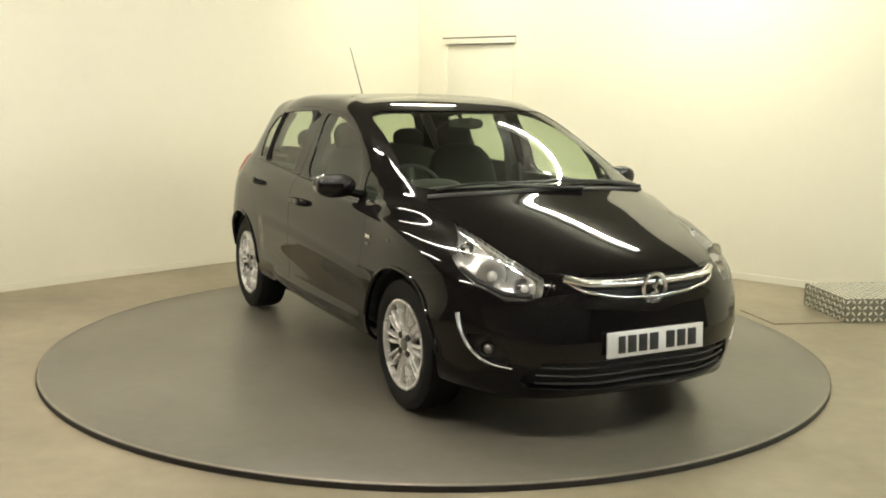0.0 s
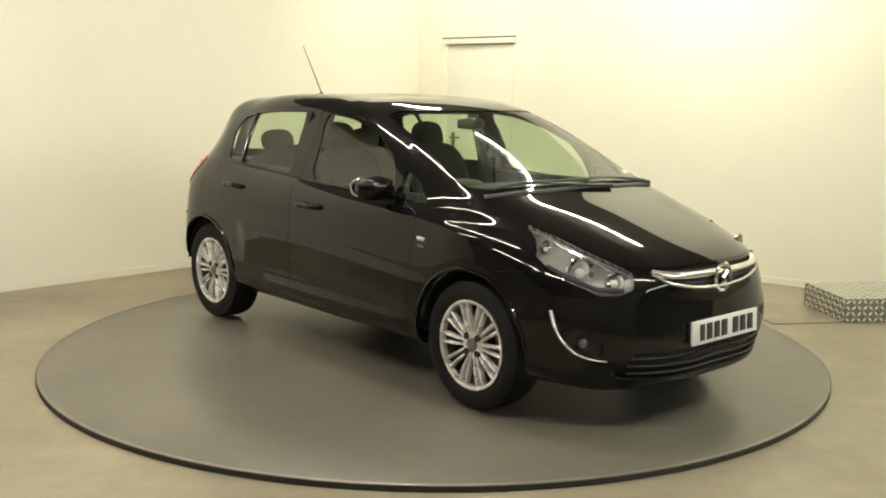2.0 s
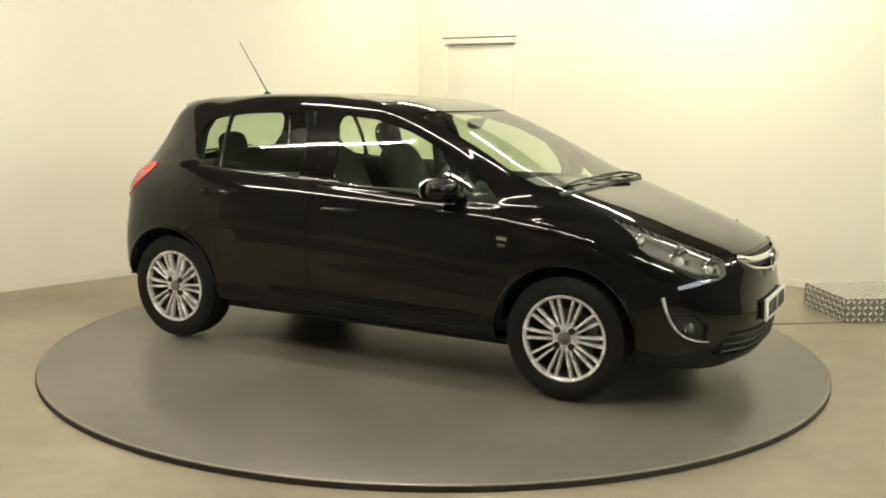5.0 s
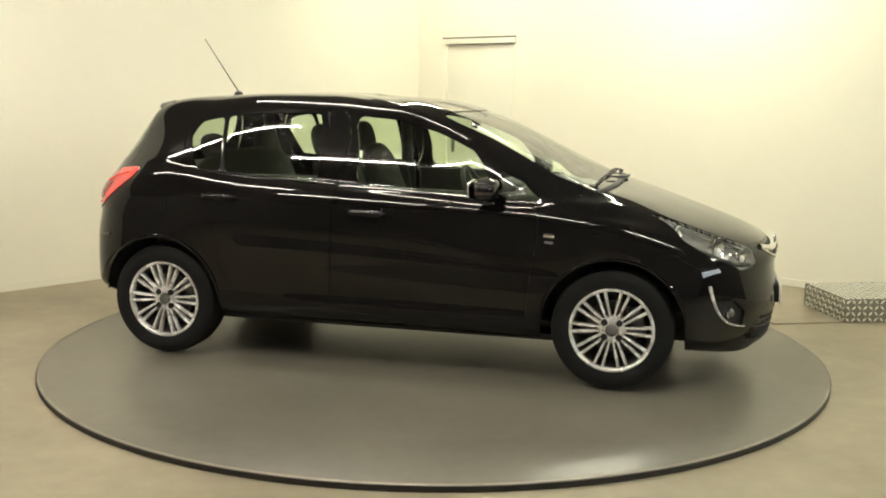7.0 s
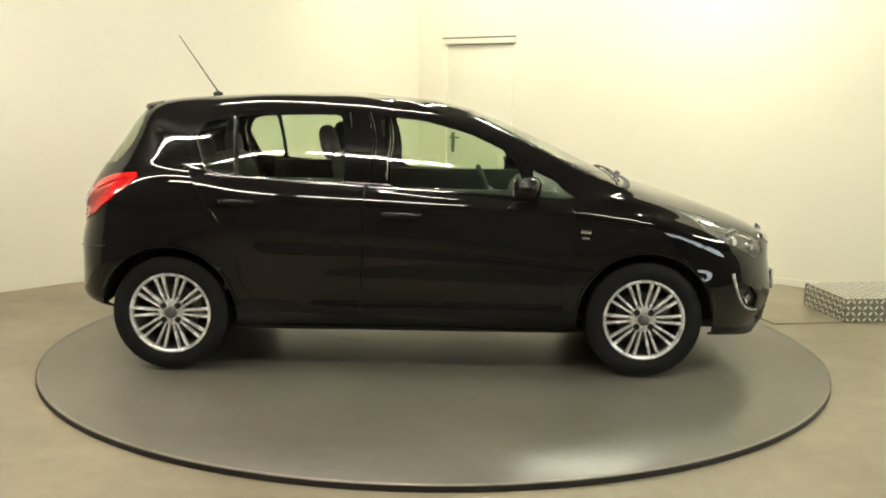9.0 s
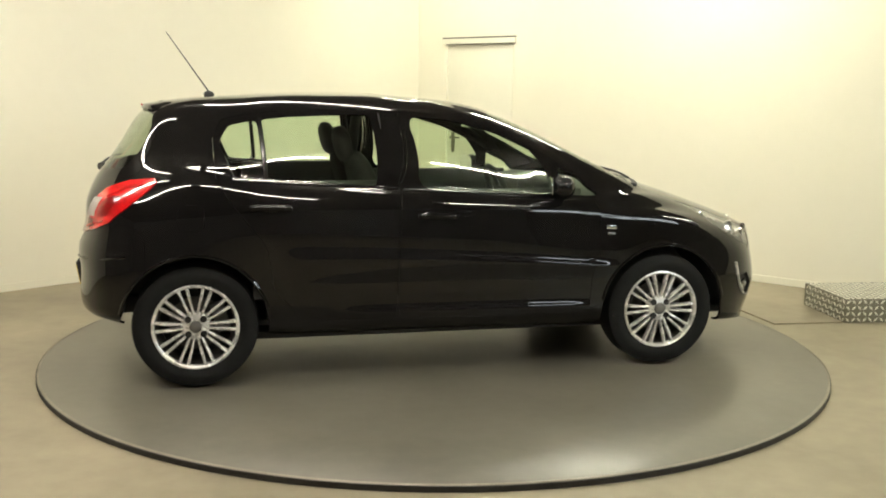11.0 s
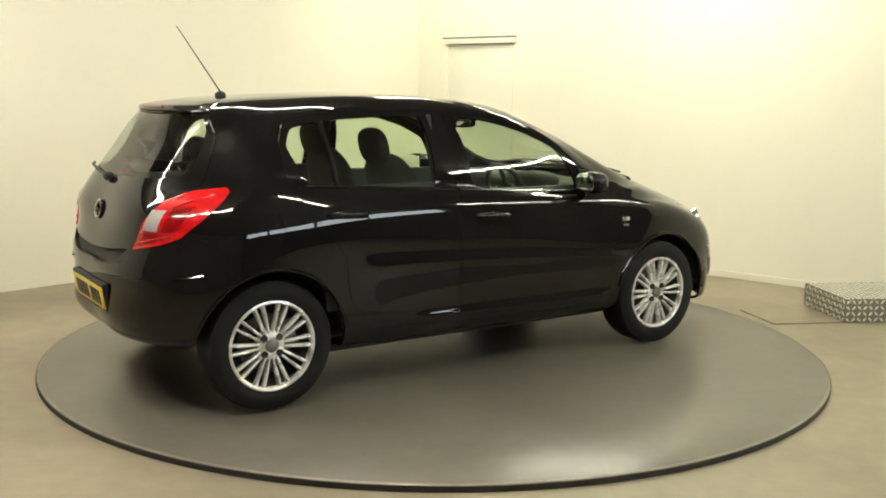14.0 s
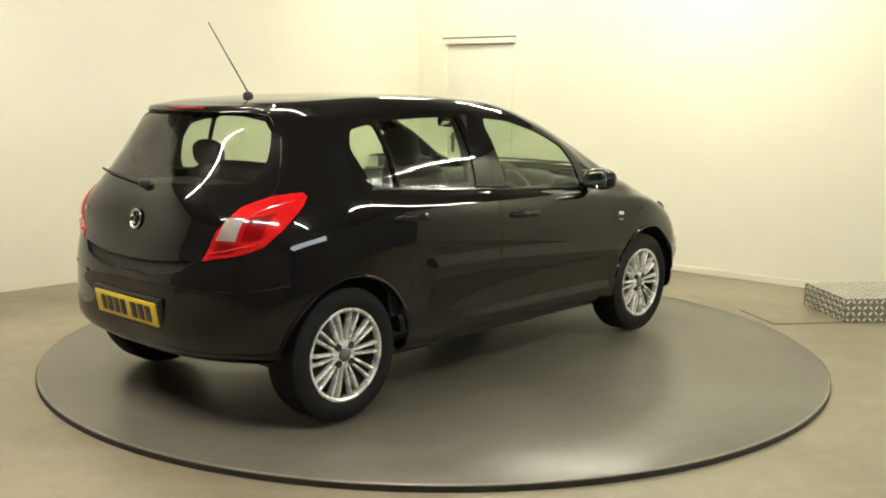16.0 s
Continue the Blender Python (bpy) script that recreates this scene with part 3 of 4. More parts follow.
def cut_skin():
    """The flat sheet of (u, v), cut along all the zones; returns the faces of each zone as lists of (u, v) corners."""
    bm = bmesh.new()
    us = np.concatenate([np.linspace(i, i + 1, 13)[:-1] for i in range(12)] + [[12]])
    vs = np.concatenate([np.linspace(i, i + 1, 10)[:-1] for i in range(13)] + [[13]])
    grid = [[bm.verts.new((u, v, 0)) for u in us] for v in vs]
    for j in range(len(vs) - 1):
        for i in range(len(us) - 1):
            bm.faces.new((grid[j][i], grid[j][i + 1], grid[j + 1][i + 1], grid[j + 1][i]))
    for poly in ZONES.values():
        for a, b in zip(poly, poly[1:] + poly[:1]):
            d = Vector((b[0] - a[0], b[1] - a[1], 0))
            if d.length < 1e-5:
                continue
            x0, x1, y0, y1 = min(a[0], b[0]) - .07, max(a[0], b[0]) + .07, min(a[1], b[1]) - .09, max(a[1], b[1]) + .09
            faces = []
            for f in bm.faces:
                c = f.calc_center_bounds()
                if x0 < c.x < x1 and y0 < c.y < y1:
                    faces.append(f)
            if not faces:
                continue
            geom = faces + list({e for f in faces for e in f.edges}) + list({v for f in faces for v in f.verts})
            bmesh.ops.bisect_plane(bm, geom=geom, dist=1e-5, plane_co=(a[0], a[1], 0), plane_no=(-d.y, d.x, 0))
    found = {}
    boxes = {n: (min(p[0] for p in z), max(p[0] for p in z), min(p[1] for p in z), max(p[1] for p in z)) for n, z in ZONES.items()}
    for f in bm.faces:
        c = f.calc_center_median()
        for name, poly in ZONES.items():
            b = boxes[name]
            if b[0] <= c.x <= b[1] and b[2] <= c.y <= b[3] and inside((c.x, c.y), poly):
                break
        else:
            name = "body"
        found.setdefault(name, []).append([(v.co.x, v.co.y) for v in f.verts])
    bm.free()
    return found


SHEETS = cut_skin()


def normals(u, v):
    e = .02
    a = skin(np.clip(u + e, 0, 12), v) - skin(np.clip(u - e, 0, 12), v)
    b = skin(u, np.clip(v + e, 0, 13)) - skin(u, np.clip(v - e, 0, 13))
    n = np.cross(a, b)
    n[:, 1] = np.where((u < .01) | (u > 11.99), 0, n[:, 1])
    return n / np.maximum(np.linalg.norm(n, axis=1, keepdims=True), 1e-9)


def sheet(name, sink=0.0, gap=0.0, flange=0.012, both=False):
    """The mesh of a zone on the left flank; both: joined with its mirror image."""
    faces = SHEETS[name]
    index, coords = {}, []
    rows = []
    for f in faces:
        row = []
        for p in f:
            k = (round(p[0], 4), round(p[1], 4))
            if k not in index:
                index[k] = len(coords)
                coords.append(p)
            if not row or row[-1] != index[k]:
                row.append(index[k])
        if len(set(row)) > 2 and len(set(row)) == len(row):
            rows.append(row)
    uv = np.array(coords)
    place = skin(uv[:, 0], uv[:, 1])
    norm = normals(uv[:, 0], uv[:, 1])
    place = place - norm * sink
    bm = bmesh.new()
    verts = [bm.verts.new(p) for p in place]
    way = {v: Vector(n) for v, n in zip(verts, norm)}
    for row in rows:
        try:
            bm.faces.new([verts[i] for i in row])
        except ValueError:
            pass
    for f in bm.faces:
        f.smooth = True
    edge = [e for e in bm.edges if len(e.link_faces) == 1 and not all(abs(v.co.y) < 1e-4 for v in e.verts)]
    if gap:
        moves = {}
        for v in {v for e in edge for v in e.verts}:
            c = sum((f.calc_center_median() for f in v.link_faces), Vector()) / max(1, len(v.link_faces)) - v.co
            c -= way[v] * c.dot(way[v])
            if abs(v.co.y) < 1e-4:
                c.y = 0
            moves[v] = c.normalized() * gap if c.length > 1e-6 else Vector()
        for v, m in moves.items():
            v.co += m
    if flange:
        made = bmesh.ops.extrude_edge_only(bm, edges=edge)
        ups = [g for g in made["geom"] if isinstance(g, bmesh.types.BMVert)]
        near = {}
        for v in way:
            near[(round(v.co.x, 5), round(v.co.y, 5), round(v.co.z, 5))] = way[v]
        for v in ups:
            n = near.get((round(v.co.x, 5), round(v.co.y, 5), round(v.co.z, 5)), Vector((0, 1, 0)))
            v.co -= n * flange
    bm.normal_update()
    if both:
        m = mirrored(bm)
        me = bpy.data.meshes.new("half")
        m.to_mesh(me)
        m.free()
        bm.from_mesh(me)
        bpy.data.meshes.remove(me)
        bmesh.ops.remove_doubles(bm, verts=[v for v in bm.verts if abs(v.co.y) < 2e-4], dist=4e-4)
    return bm


def panel(name, zone, mat, parent, label="", both=False, **kw):
    """A panel over the middle, or one on each flank."""
    if both:
        return [part(name, sheet(zone, both=True, **kw), mat, parent, label)]
    made = sheet(zone, **kw)
    other = mirrored(made)
    return [part(name, other, mat, parent, label), part(name, made, mat, parent, label)]


BODY = part("body", sheet("body", both=True, flange=0.02), PAINT, CAR, "glossy black painted body shell")
DOORS = panel("front_door", "front_door", PAINT, CAR, "glossy black front door", gap=.0025)
BACK_DOORS = panel("rear_door", "rear_door", PAINT, CAR, "glossy black rear door", gap=.0025)
for i in (0, 1):
    flip = mirrored if i == 0 else (lambda b: b)
    part("window", flip(sheet("front_window", sink=.006, flange=0)), GLASS, DOORS[i], "lightly tinted door glass")
    part("quarter_light", flip(sheet("sail_window", sink=.004, flange=0)), GLASS, DOORS[i], "small fixed quarter light")
    part("window", flip(sheet("rear_side_window", sink=.006, flange=0)), GLASS, BACK_DOORS[i], "lightly tinted door glass")
    part("quarter_light", flip(sheet("quarter_window", sink=.006, flange=0)), GLASS, BACK_DOORS[i], "small fixed rear quarter light")
BONNET = panel("bonnet", "bonnet", PAINT, CAR, "glossy black bonnet", both=True, gap=.003)[0]
panel("windscreen", "windscreen", GLASS, CAR, "clear windscreen", both=True, sink=.004, flange=0)
TAILGATE = panel("tailgate", "tailgate", PAINT, CAR, "glossy black tailgate", both=True, gap=.003)[0]
part("rear_window", sheet("rear_screen", both=True, sink=.004, flange=0), REAR_GLASS, TAILGATE, "tinted rear window")
part("grip_recess", sheet("tailgate_recess", both=True, sink=.02, flange=-.019), TRIM, TAILGATE, "dark recess at the foot of the tailgate")
FRONT_BUMPER = panel("front_bumper", "front_bumper", PAINT, CAR, "glossy black front bumper", both=True, gap=.0015)[0]
REAR_BUMPER = panel("rear_bumper", "rear_bumper", PAINT, CAR, "glossy black rear bumper", both=True, gap=.0015)[0]
panel("roof", "roof", PAINT, CAR, "glossy black roof panel", both=True, gap=.001)
panel("fuel_flap", "fuel_flap", PAINT, CAR, gap=.002)
TAIL_LIGHTS = panel("tail_light", "tail_light", RED, CAR, "red tail light with a white reversing lens", gap=.002, sink=-.006, flange=.03)


def on_skin(uvs, lift=0.0):
    a = np.array(uvs, float)
    return [Vector(p) for p in skin(a[:, 0], a[:, 1]) + normals(a[:, 0], a[:, 1]) * lift]


def both_sides(name, make, mat, parent, label="", **kw):
    """The same small part on both flanks; parent may be a pair (right, left)."""
    pair = parent if isinstance(parent, (list, tuple)) else (parent, parent)
    b = make()
    return [part(name, mirrored(b), mat, pair[0], label, **kw), part(name, b, mat, pair[1], label, **kw)]


# wheels
def wheel(x, side):
    """An alloy wheel with ten pairs of spokes, its outer face at y = 0 looking along +y before the turn."""
    m = Matrix.Translation((x, side * 0.822, HUB_Z)) @ (pose(0, 0, 0, 0, 0, 0) if side > 0 else pose(0, 0, 0, 0, 0, 180))
    R, r = 0.312, 0.212
    tyre = lathe([(r - .004, -.175), (r + .02, -.195), (R - .035, -.20), (R - .008, -.185), (R, -.15), (R, -.045), (R - .008, -.012), (R - .04, .004), (r + .03, .002), (r, -.012), (r - .006, -.03), (r - .012, -.10)], 64)
    rim = lathe([(r + .003, -.012), (r + .004, -.004), (r - .004, -.002), (r - .012, -.007), (r - .015, -.03), (r - .004, -.03)], 64)
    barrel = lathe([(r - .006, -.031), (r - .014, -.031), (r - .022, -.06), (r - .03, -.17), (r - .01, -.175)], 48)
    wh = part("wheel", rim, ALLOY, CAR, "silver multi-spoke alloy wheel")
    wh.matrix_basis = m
    part("barrel", barrel, SHADED_ALLOY, wh, "inner barrel of the rim, coloured dark as in shade")
    part("tyre", tyre, RUBBER, wh, "black rubber tyre")
    for i in range(10):
        bm = bmesh.new()
        for s in (-1, 1):
            q = pose(0, 0, 0, 0, 36 * i + 18, 0)
            rows = []
            for t in (0, .25, .5, .75, 1):
                rad = .052 + (r - .01 - .052) * t
                mid = s * (.0095 + .0125 * t)
                w = .0060 + .0022 * t
                y = -.022 + .006 * math.sin(math.pi * t) + .008 * t
                rows.append([bm.verts.new(q @ Vector(p)) for p in ((mid - w, y - .03, rad), (mid - w, y - .006, rad), (mid - w * .5, y, rad), (mid + w * .5, y, rad), (mid + w, y - .006, rad), (mid + w, y - .03, rad))])
            for a, b in zip(rows, rows[1:]):
                for k in range(6):
                    bm.faces.new((a[k], a[(k + 1) % 6], b[(k + 1) % 6], b[k]))
        part("spoke", bm, ALLOY, wh, angle=60)
    part("hub", lathe([(0, -.05), (.075, -.05), (.07, -.028), (.055, -.018), (.036, -.017), (.034, -.022), (0, -.022)], 40, closed=False), ALLOY, wh)
    part("hub_cap", lathe([(0, -.024), (.031, -.022), (.031, -.014), (.026, -.010), (0, -.008)], 32, closed=False), DULL_ALLOY, wh)
    for i in range(4):
        q = pose(0, 0, 0, 0, 90 * i + 45, 0) @ Matrix.Translation((0, 0, .053))
        part("wheel_bolt", lathe([(0, -.03), (.0165, -.03), (.0165, -.0125), (.012, -.0135), (0, -.0145)], 14, q, closed=False), TRIM, wh)
    part("brake_disc", lathe([(0, -.12), (.135, -.12), (.135, -.105), (.075, -.105), (.07, -.08), (0, -.08)], 40, closed=False), STEEL, wh)
    part("caliper", box((.07, .06, .15), pose(-.12, -.11, .03, 0, 15, 0), .012), DULL_ALLOY, wh)
    part("backing", lathe([(0, -.17), (r - .03, -.17), (r - .035, -.16), (0, -.15)], 40, closed=False), TRIM, wh)


for side in (-1, 1):
    for x in (HUB_X, -HUB_X):
        wheel(x, side)


def arch_liner(x):
    bm = bmesh.new()
    R = ARCH + .004
    rows = []
    for i in range(25):
        a = math.radians(6 + 168 * i / 24)
        rows.append([bm.verts.new((x + R * math.cos(a), y, HUB_Z + R * math.sin(a))) for y in (.47, .80)])
    for a, b in zip(rows, rows[1:]):
        bm.faces.new((a[0], a[1], b[1], b[0]))
    bm.faces.new([r[0] for r in rows])
    return bm


for x in (HUB_X, -HUB_X):
    both_sides("wheel_arch", lambda: arch_liner(x), TRIM, BODY, "black plastic arch liner")
part("underbody", box((2.9, 1.36, .04), pose(.05, 0, .225), .01), TRIM, CAR, "dark underbody")
part("engine_tray", box((.42, 1.0, .05), pose(1.72, 0, .235), .01), TRIM, CAR)
part("boot_floor", box((.5, 1.0, .1), pose(-1.5, 0, .38), .02), TRIM, CAR)

# lamps
def lamp_shell():
    return sheet("headlight", sink=.055, flange=-.052)


SHELLS = both_sides("headlight", lamp_shell, REFLECTOR, CAR, "clear headlight with chrome reflectors")
both_sides("lens", lambda: sheet("headlight", sink=.001, gap=.002, flange=0), LENS, SHELLS, "clear plastic lens")


def bowl(u, v, r, deep=.02):
    p = on_skin([(u, v)], -deep)[0]
    turn = Matrix.Translation(p) @ pose(0, 0, 0, 0, 0, -90 + 22)
    return lathe([(r * .2, -.035), (r * .7, -.022), (r, 0), (r * 1.08, .004), (r * 1.12, -.003), (r * .8, -.035)], 28, turn)


def bulb(u, v, r, deep=.03):
    p = on_skin([(u, v)], -deep)[0]
    return blob((r, r, r), Matrix.Translation(p), 2.0, 16, 10)


for u, v, r in ((2.50, 4.95, .062), (1.98, 4.60, .045), (2.78, 5.65, .03)):
    both_sides("reflector_bowl", lambda: bowl(u, v, r, .022), CHROME, SHELLS, "chrome reflector bowl")
    both_sides("bulb", lambda: bulb(u, v, r * .8), WHITE_LENS, SHELLS)
both_sides("lamp_bezel", lambda: tube(on_skin([(3.02, 5.0), (2.72, 4.62), (2.3, 4.3), (1.85, 4.33)], -.02), .012, 6), TRIM, SHELLS, "dark lamp bezel")
both_sides("lamp_bezel", lambda: tube(on_skin([(2.72, 6.2), (2.45, 5.7), (2.12, 5.25), (1.78, 4.8)], -.018), .009, 6), CHROME, SHELLS, "chrome lamp bezel")


def tail_patch(corners, lift, n=6):
    """A thin raised patch on the skin between four (u, v) corners."""
    bm = bmesh.new()
    a, b, c, d = [np.array(p) for p in corners]
    for dz in (lift,):
        g = []
        for i in range(n):
            s = i / (n - 1)
            g.append([bm.verts.new(p) for p in on_skin([tuple((a * (1 - s) + d * s) * (1 - k / (n - 1)) + (b * (1 - s) + c * s) * k / (n - 1)) for k in range(n)], dz)])
        for x, y in zip(g, g[1:]):
            for k in range(n - 1):
                bm.faces.new((x[k], x[k + 1], y[k + 1], y[k]))
    bmesh.ops.solidify(bm, geom=bm.faces[:], thickness=.004)
    return bm


both_sides("reversing_lens", lambda: tail_patch([(10.63, 6.30), (10.38, 6.27), (10.47, 5.42), (10.76, 5.48)], .011), WHITE_LENS, TAIL_LIGHTS, "white reversing lens")
both_sides("lamp_ridge", lambda: tube(on_skin([(9.75, 6.9), (10.05, 6.7), (10.3, 6.35)], .008), .005, 6), RED, TAIL_LIGHTS)
both_sides("lamp_ridge", lambda: tube(on_skin([(10.2, 5.25), (10.5, 5.15), (10.82, 5.0)], .008), .005, 6), RED, TAIL_LIGHTS)
part("brake_light", tube(on_skin([(11.62, 10.05), (12, 10.05)], .021) + [Vector((p.x, -p.y, p.z)) for p in on_skin([(11.62, 10.05)], .021)], .006, 8), DEEP_RED, TAILGATE, "high red brake light")

# nose
GRILLE = part("grille", sheet("grille", both=True, sink=.022, flange=-.021), TRIM, FRONT_BUMPER, "black grille with chrome bars")


def across(uv, lift, radius, flat=1.0, sides=10):
    """A bar over the middle from the (u, v) line of one flank."""
    u = np.array([p[0] for p in uv], float)
    v = np.array([p[1] for p in uv], float)
    q = np.linspace(u[0], 0, 14)
    half = on_skin([(x, float(np.interp(x, u[::-1], v[::-1]))) for x in q], lift)
    return tube(half + [Vector((p.x, -p.y, p.z)) for p in half[-2::-1]], radius, sides, flat=flat)


part("chrome_bar", across([(1.34, 4.97), (.9, 4.86), (.4, 4.83), (0, 4.82)], .0, .018, .95, 12), CHROME, GRILLE, "wide chrome bar")
part("chrome_bar", across([(1.30, 4.90), (.95, 4.56), (.45, 4.33), (0, 4.27)], .0, .008, 1.0, 10), CHROME, GRILLE, "thin chrome bar")
part("grille_slat", across([(1.15, 4.75), (.7, 4.58), (0, 4.52)], -.014, .006, 1.0, 8), TRIM, GRILLE)
part("badge", lathe([(.052, -.004), (.066, -.004), (.070, .004), (.064, .010), (.054, .008), (.05, .002)], 40, Matrix.Translation((2.068, 0, .672)) @ pose(0, 0, 0, 0, 0, -90)), CHROME, FRONT_BUMPER, "round chrome badge ring")
part("badge_plate", lathe([(0, .0), (.053, .0), (.053, .004), (0, .006)], 32, Matrix.Translation((2.064, 0, .672)) @ pose(0, 0, 0, 0, 0, -90), closed=False), GLOSS_TRIM, FRONT_BUMPER)
part("badge_emblem", tube([(2.074, .03, .685), (2.077, .012, .70), (2.077, -.012, .675), (2.077, .008, .655), (2.074, -.026, .648)], .010, 8), CHROME, FRONT_BUMPER, "plain chrome emblem")
INTAKE = part("lower_intake", sheet("intake", both=True, sink=.045, flange=-.044), TRIM, FRONT_BUMPER, "black lower intake")
for v in (1.4, 1.7, 2.0):
    part("intake_slat", across([(1.62 - .15 * abs(v - 1.6), v), (0, v + .05)], -.012, .009, .7, 8), TRIM, INTAKE)
POCKETS = both_sides("fog_pocket", lambda: sheet("fog_pocket", sink=.02, flange=-.019), TRIM, FRONT_BUMPER, "black fog lamp pocket")
both_sides("fog_lamp", lambda: bowl(2.48, 2.5, .032, .012), CHROME, POCKETS, "small round fog lamp")
both_sides("fog_lens", lambda: bulb(2.48, 2.5, .045, .018), DULL_ALLOY, POCKETS)


def strip():
    uv = [(3.12, 3.5), (3.05, 2.92), (2.88, 2.46), (2.60, 2.12), (2.30, 1.98), (1.96, 1.92)]
    line = curve([on_skin([p], .002)[0] for p in uv], 22)
    return tube([tuple(p) for p in line], .011, 10, flat=.8, taper=.35)


both_sides("chrome_strip", strip, ALLOY, FRONT_BUMPER, "curved chrome strip round the fog lamp")


def plate(m, mat, label):
    """A number plate whose writing is plain bars."""
    ob = part("number_plate", box((.012, .52, .111), m, .004), mat, CAR, label)
    x = -.205
    for i, w in enumerate((.036, .044, .044, .046, 0, .046, .046, .046)):
        if w:
            part("bar", box((.004, w, .074), m @ Matrix.Translation((.0072, x + w / 2, 0)), .001), INK, ob)
        x += (w + .014) if w else .03
    return ob


plate(pose(2.096, 0, .445, 0, -3, 0), PLATE_WHITE, "white front number plate with dark bars")
part("plate_holder", box((.05, .50, .09), pose(2.068, 0, .445, 0, -3, 0), .005), TRIM, FRONT_BUMPER)
plate(pose(-1.868, 0, .503, 0, 10, 180), PLATE_YELLOW, "yellow rear number plate with dark bars")
part("plate_holder", box((.03, .56, .15), pose(-1.853, 0, .503, 0, 10, 180), .008), TRIM, REAR_BUMPER)

# tail
part("badge", lathe([(.036, -.004), (.046, -.004), (.049, .004), (.044, .009), (.038, .007), (.034, .002)], 36, Matrix.Translation((-1.806, 0, .905)) @ pose(0, 0, 0, 0, 0, 90) @ pose(0, 0, 0, 12)), CHROME, TAILGATE, "round chrome badge ring")
part("badge_emblem", tube([(-1.812, .02, .915), (-1.812, -.008, .925), (-1.812, .008, .90), (-1.812, -.006, .886), (-1.812, .018, .882)], .008, 8), CHROME, TAILGATE)
part("badge_letters", box((.004, .022, .022), Matrix.Translation(on_skin([(11.05, 6.0)], .002)[0]) @ pose(0, 0, 0, 0, 12, 20), .002), CHROME, TAILGATE, "small chrome lettering block").location.y = 0


def spoiler():
    bm = bmesh.new()
    us = np.linspace(10.35, 12, 14)
    rows = []
    for u in us:
        top = on_skin([(u, 10.75)], .004)[0]
        mid = on_skin([(u, 10.35)], .014)[0]
        tip = on_skin([(u, 10.08)], .022)[0]
        under = on_skin([(u, 9.95)], .012)[0]
        base = on_skin([(u, 10.0)], -.01)[0]
        k = min(1, (u - 10.35) / .35)
        rows.append([bm.verts.new(top)] + [bm.verts.new(base.lerp(p, .35 + .65 * k)) for p in (mid, tip, under)] + [bm.verts.new(base)])
    for a, b in zip(rows, rows[1:]):
        for k in range(4):
            bm.faces.new((a[k], b[k], b[k + 1], a[k + 1]))
    m = mirrored(bm)
    me = bpy.data.meshes.new("half")
    m.to_mesh(me)
    m.free()
    bm.from_mesh(me)
    bpy.data.meshes.remove(me)
    bmesh.ops.remove_doubles(bm, verts=bm.verts[:], dist=4e-4)
    return bm


part("spoiler", spoiler(), PAINT, TAILGATE, "black roof spoiler", angle=60)
WIPER = part("rear_wiper", tube(on_skin([(12, 7.5), (11.6, 7.66), (11.2, 7.78), (10.95, 7.84)], .022), .009, 8, taper=.6), TRIM, TAILGATE, "black rear wiper")
part("wiper_cap", blob((.05, .055, .045), Matrix.Translation(on_skin([(12, 7.5)], .012)[0]), 2.4), TRIM, TAILGATE)
both_sides("bumper_step", lambda: tube(on_skin([(11.2, 3.62), (10.7, 3.72), (10.1, 3.78), (9.75, 3.85)], -.004), .012, 8, flat=.6), PAINT, REAR_BUMPER)

# flanks
def handle(x, z):
    u, v = find(x, z, SIDE, 4, 10)
    a, b = find(x - .095, z, SIDE, 4, 10), find(x + .095, z - .004, SIDE, 4, 10)
    pts = [on_skin([a], .002)[0], on_skin([a], .022)[0].lerp(on_skin([b], .022)[0], .06), on_skin([(u, v)], .034)[0], on_skin([a], .024)[0].lerp(on_skin([b], .024)[0], .94), on_skin([b], .002)[0]]
    return tube([tuple(p) for p in curve(pts, 16)], .014, 10, flat=1.15)


def cup(x, z):
    u, v = find(x, z, SIDE, 4, 10)
    p = on_skin([(u, v)], -.012)[0]
    return blob((.13, .032, .05), Matrix.Translation(p), 2.2)


both_sides("handle", lambda: handle(-.03, .862), PAINT, DOORS, "black door handle")
both_sides("handle_cup", lambda: cup(-.02, .857), GLOSS_TRIM, DOORS)
both_sides("handle", lambda: handle(-.88, .911), PAINT, BACK_DOORS, "black door handle")
both_sides("handle_cup", lambda: cup(-.87, .906), GLOSS_TRIM, BACK_DOORS)
both_sides("side_badge", lambda: box((.055, .004, .022), Matrix.Translation(on_skin([find(.93, .787, SIDE, 4, 7)], .002)[0]) @ pose(0, 0, 0, 0, 4, 0), .002), CHROME, BODY, "small chrome side badge")
both_sides("side_badge", lambda: box((.042, .004, .012), Matrix.Translation(on_skin([find(.93, .752, SIDE, 4, 7)], .002)[0]) @ pose(0, 0, 0, 0, 4, 0), .002), DULL_ALLOY, BODY, "small chrome side badge")
both_sides("side_repeater", lambda: blob((.05, .012, .022), Matrix.Translation(on_skin([find(1.16, .80, SIDE, 3, 7)], .0)[0]), 2.2), LENS, BODY, "clear side repeater")
both_sides("belt_seal", lambda: tube([tuple(p) for p in curve([on_skin([find(x, z, SIDE, 3, 10.5)], .001)[0] for x, z in ((.63, .953), (.3, .971), (-.1, .991), (-.2, .995))], 18)], .008, 8), GLOSS_TRIM, DOORS, "black window seal")
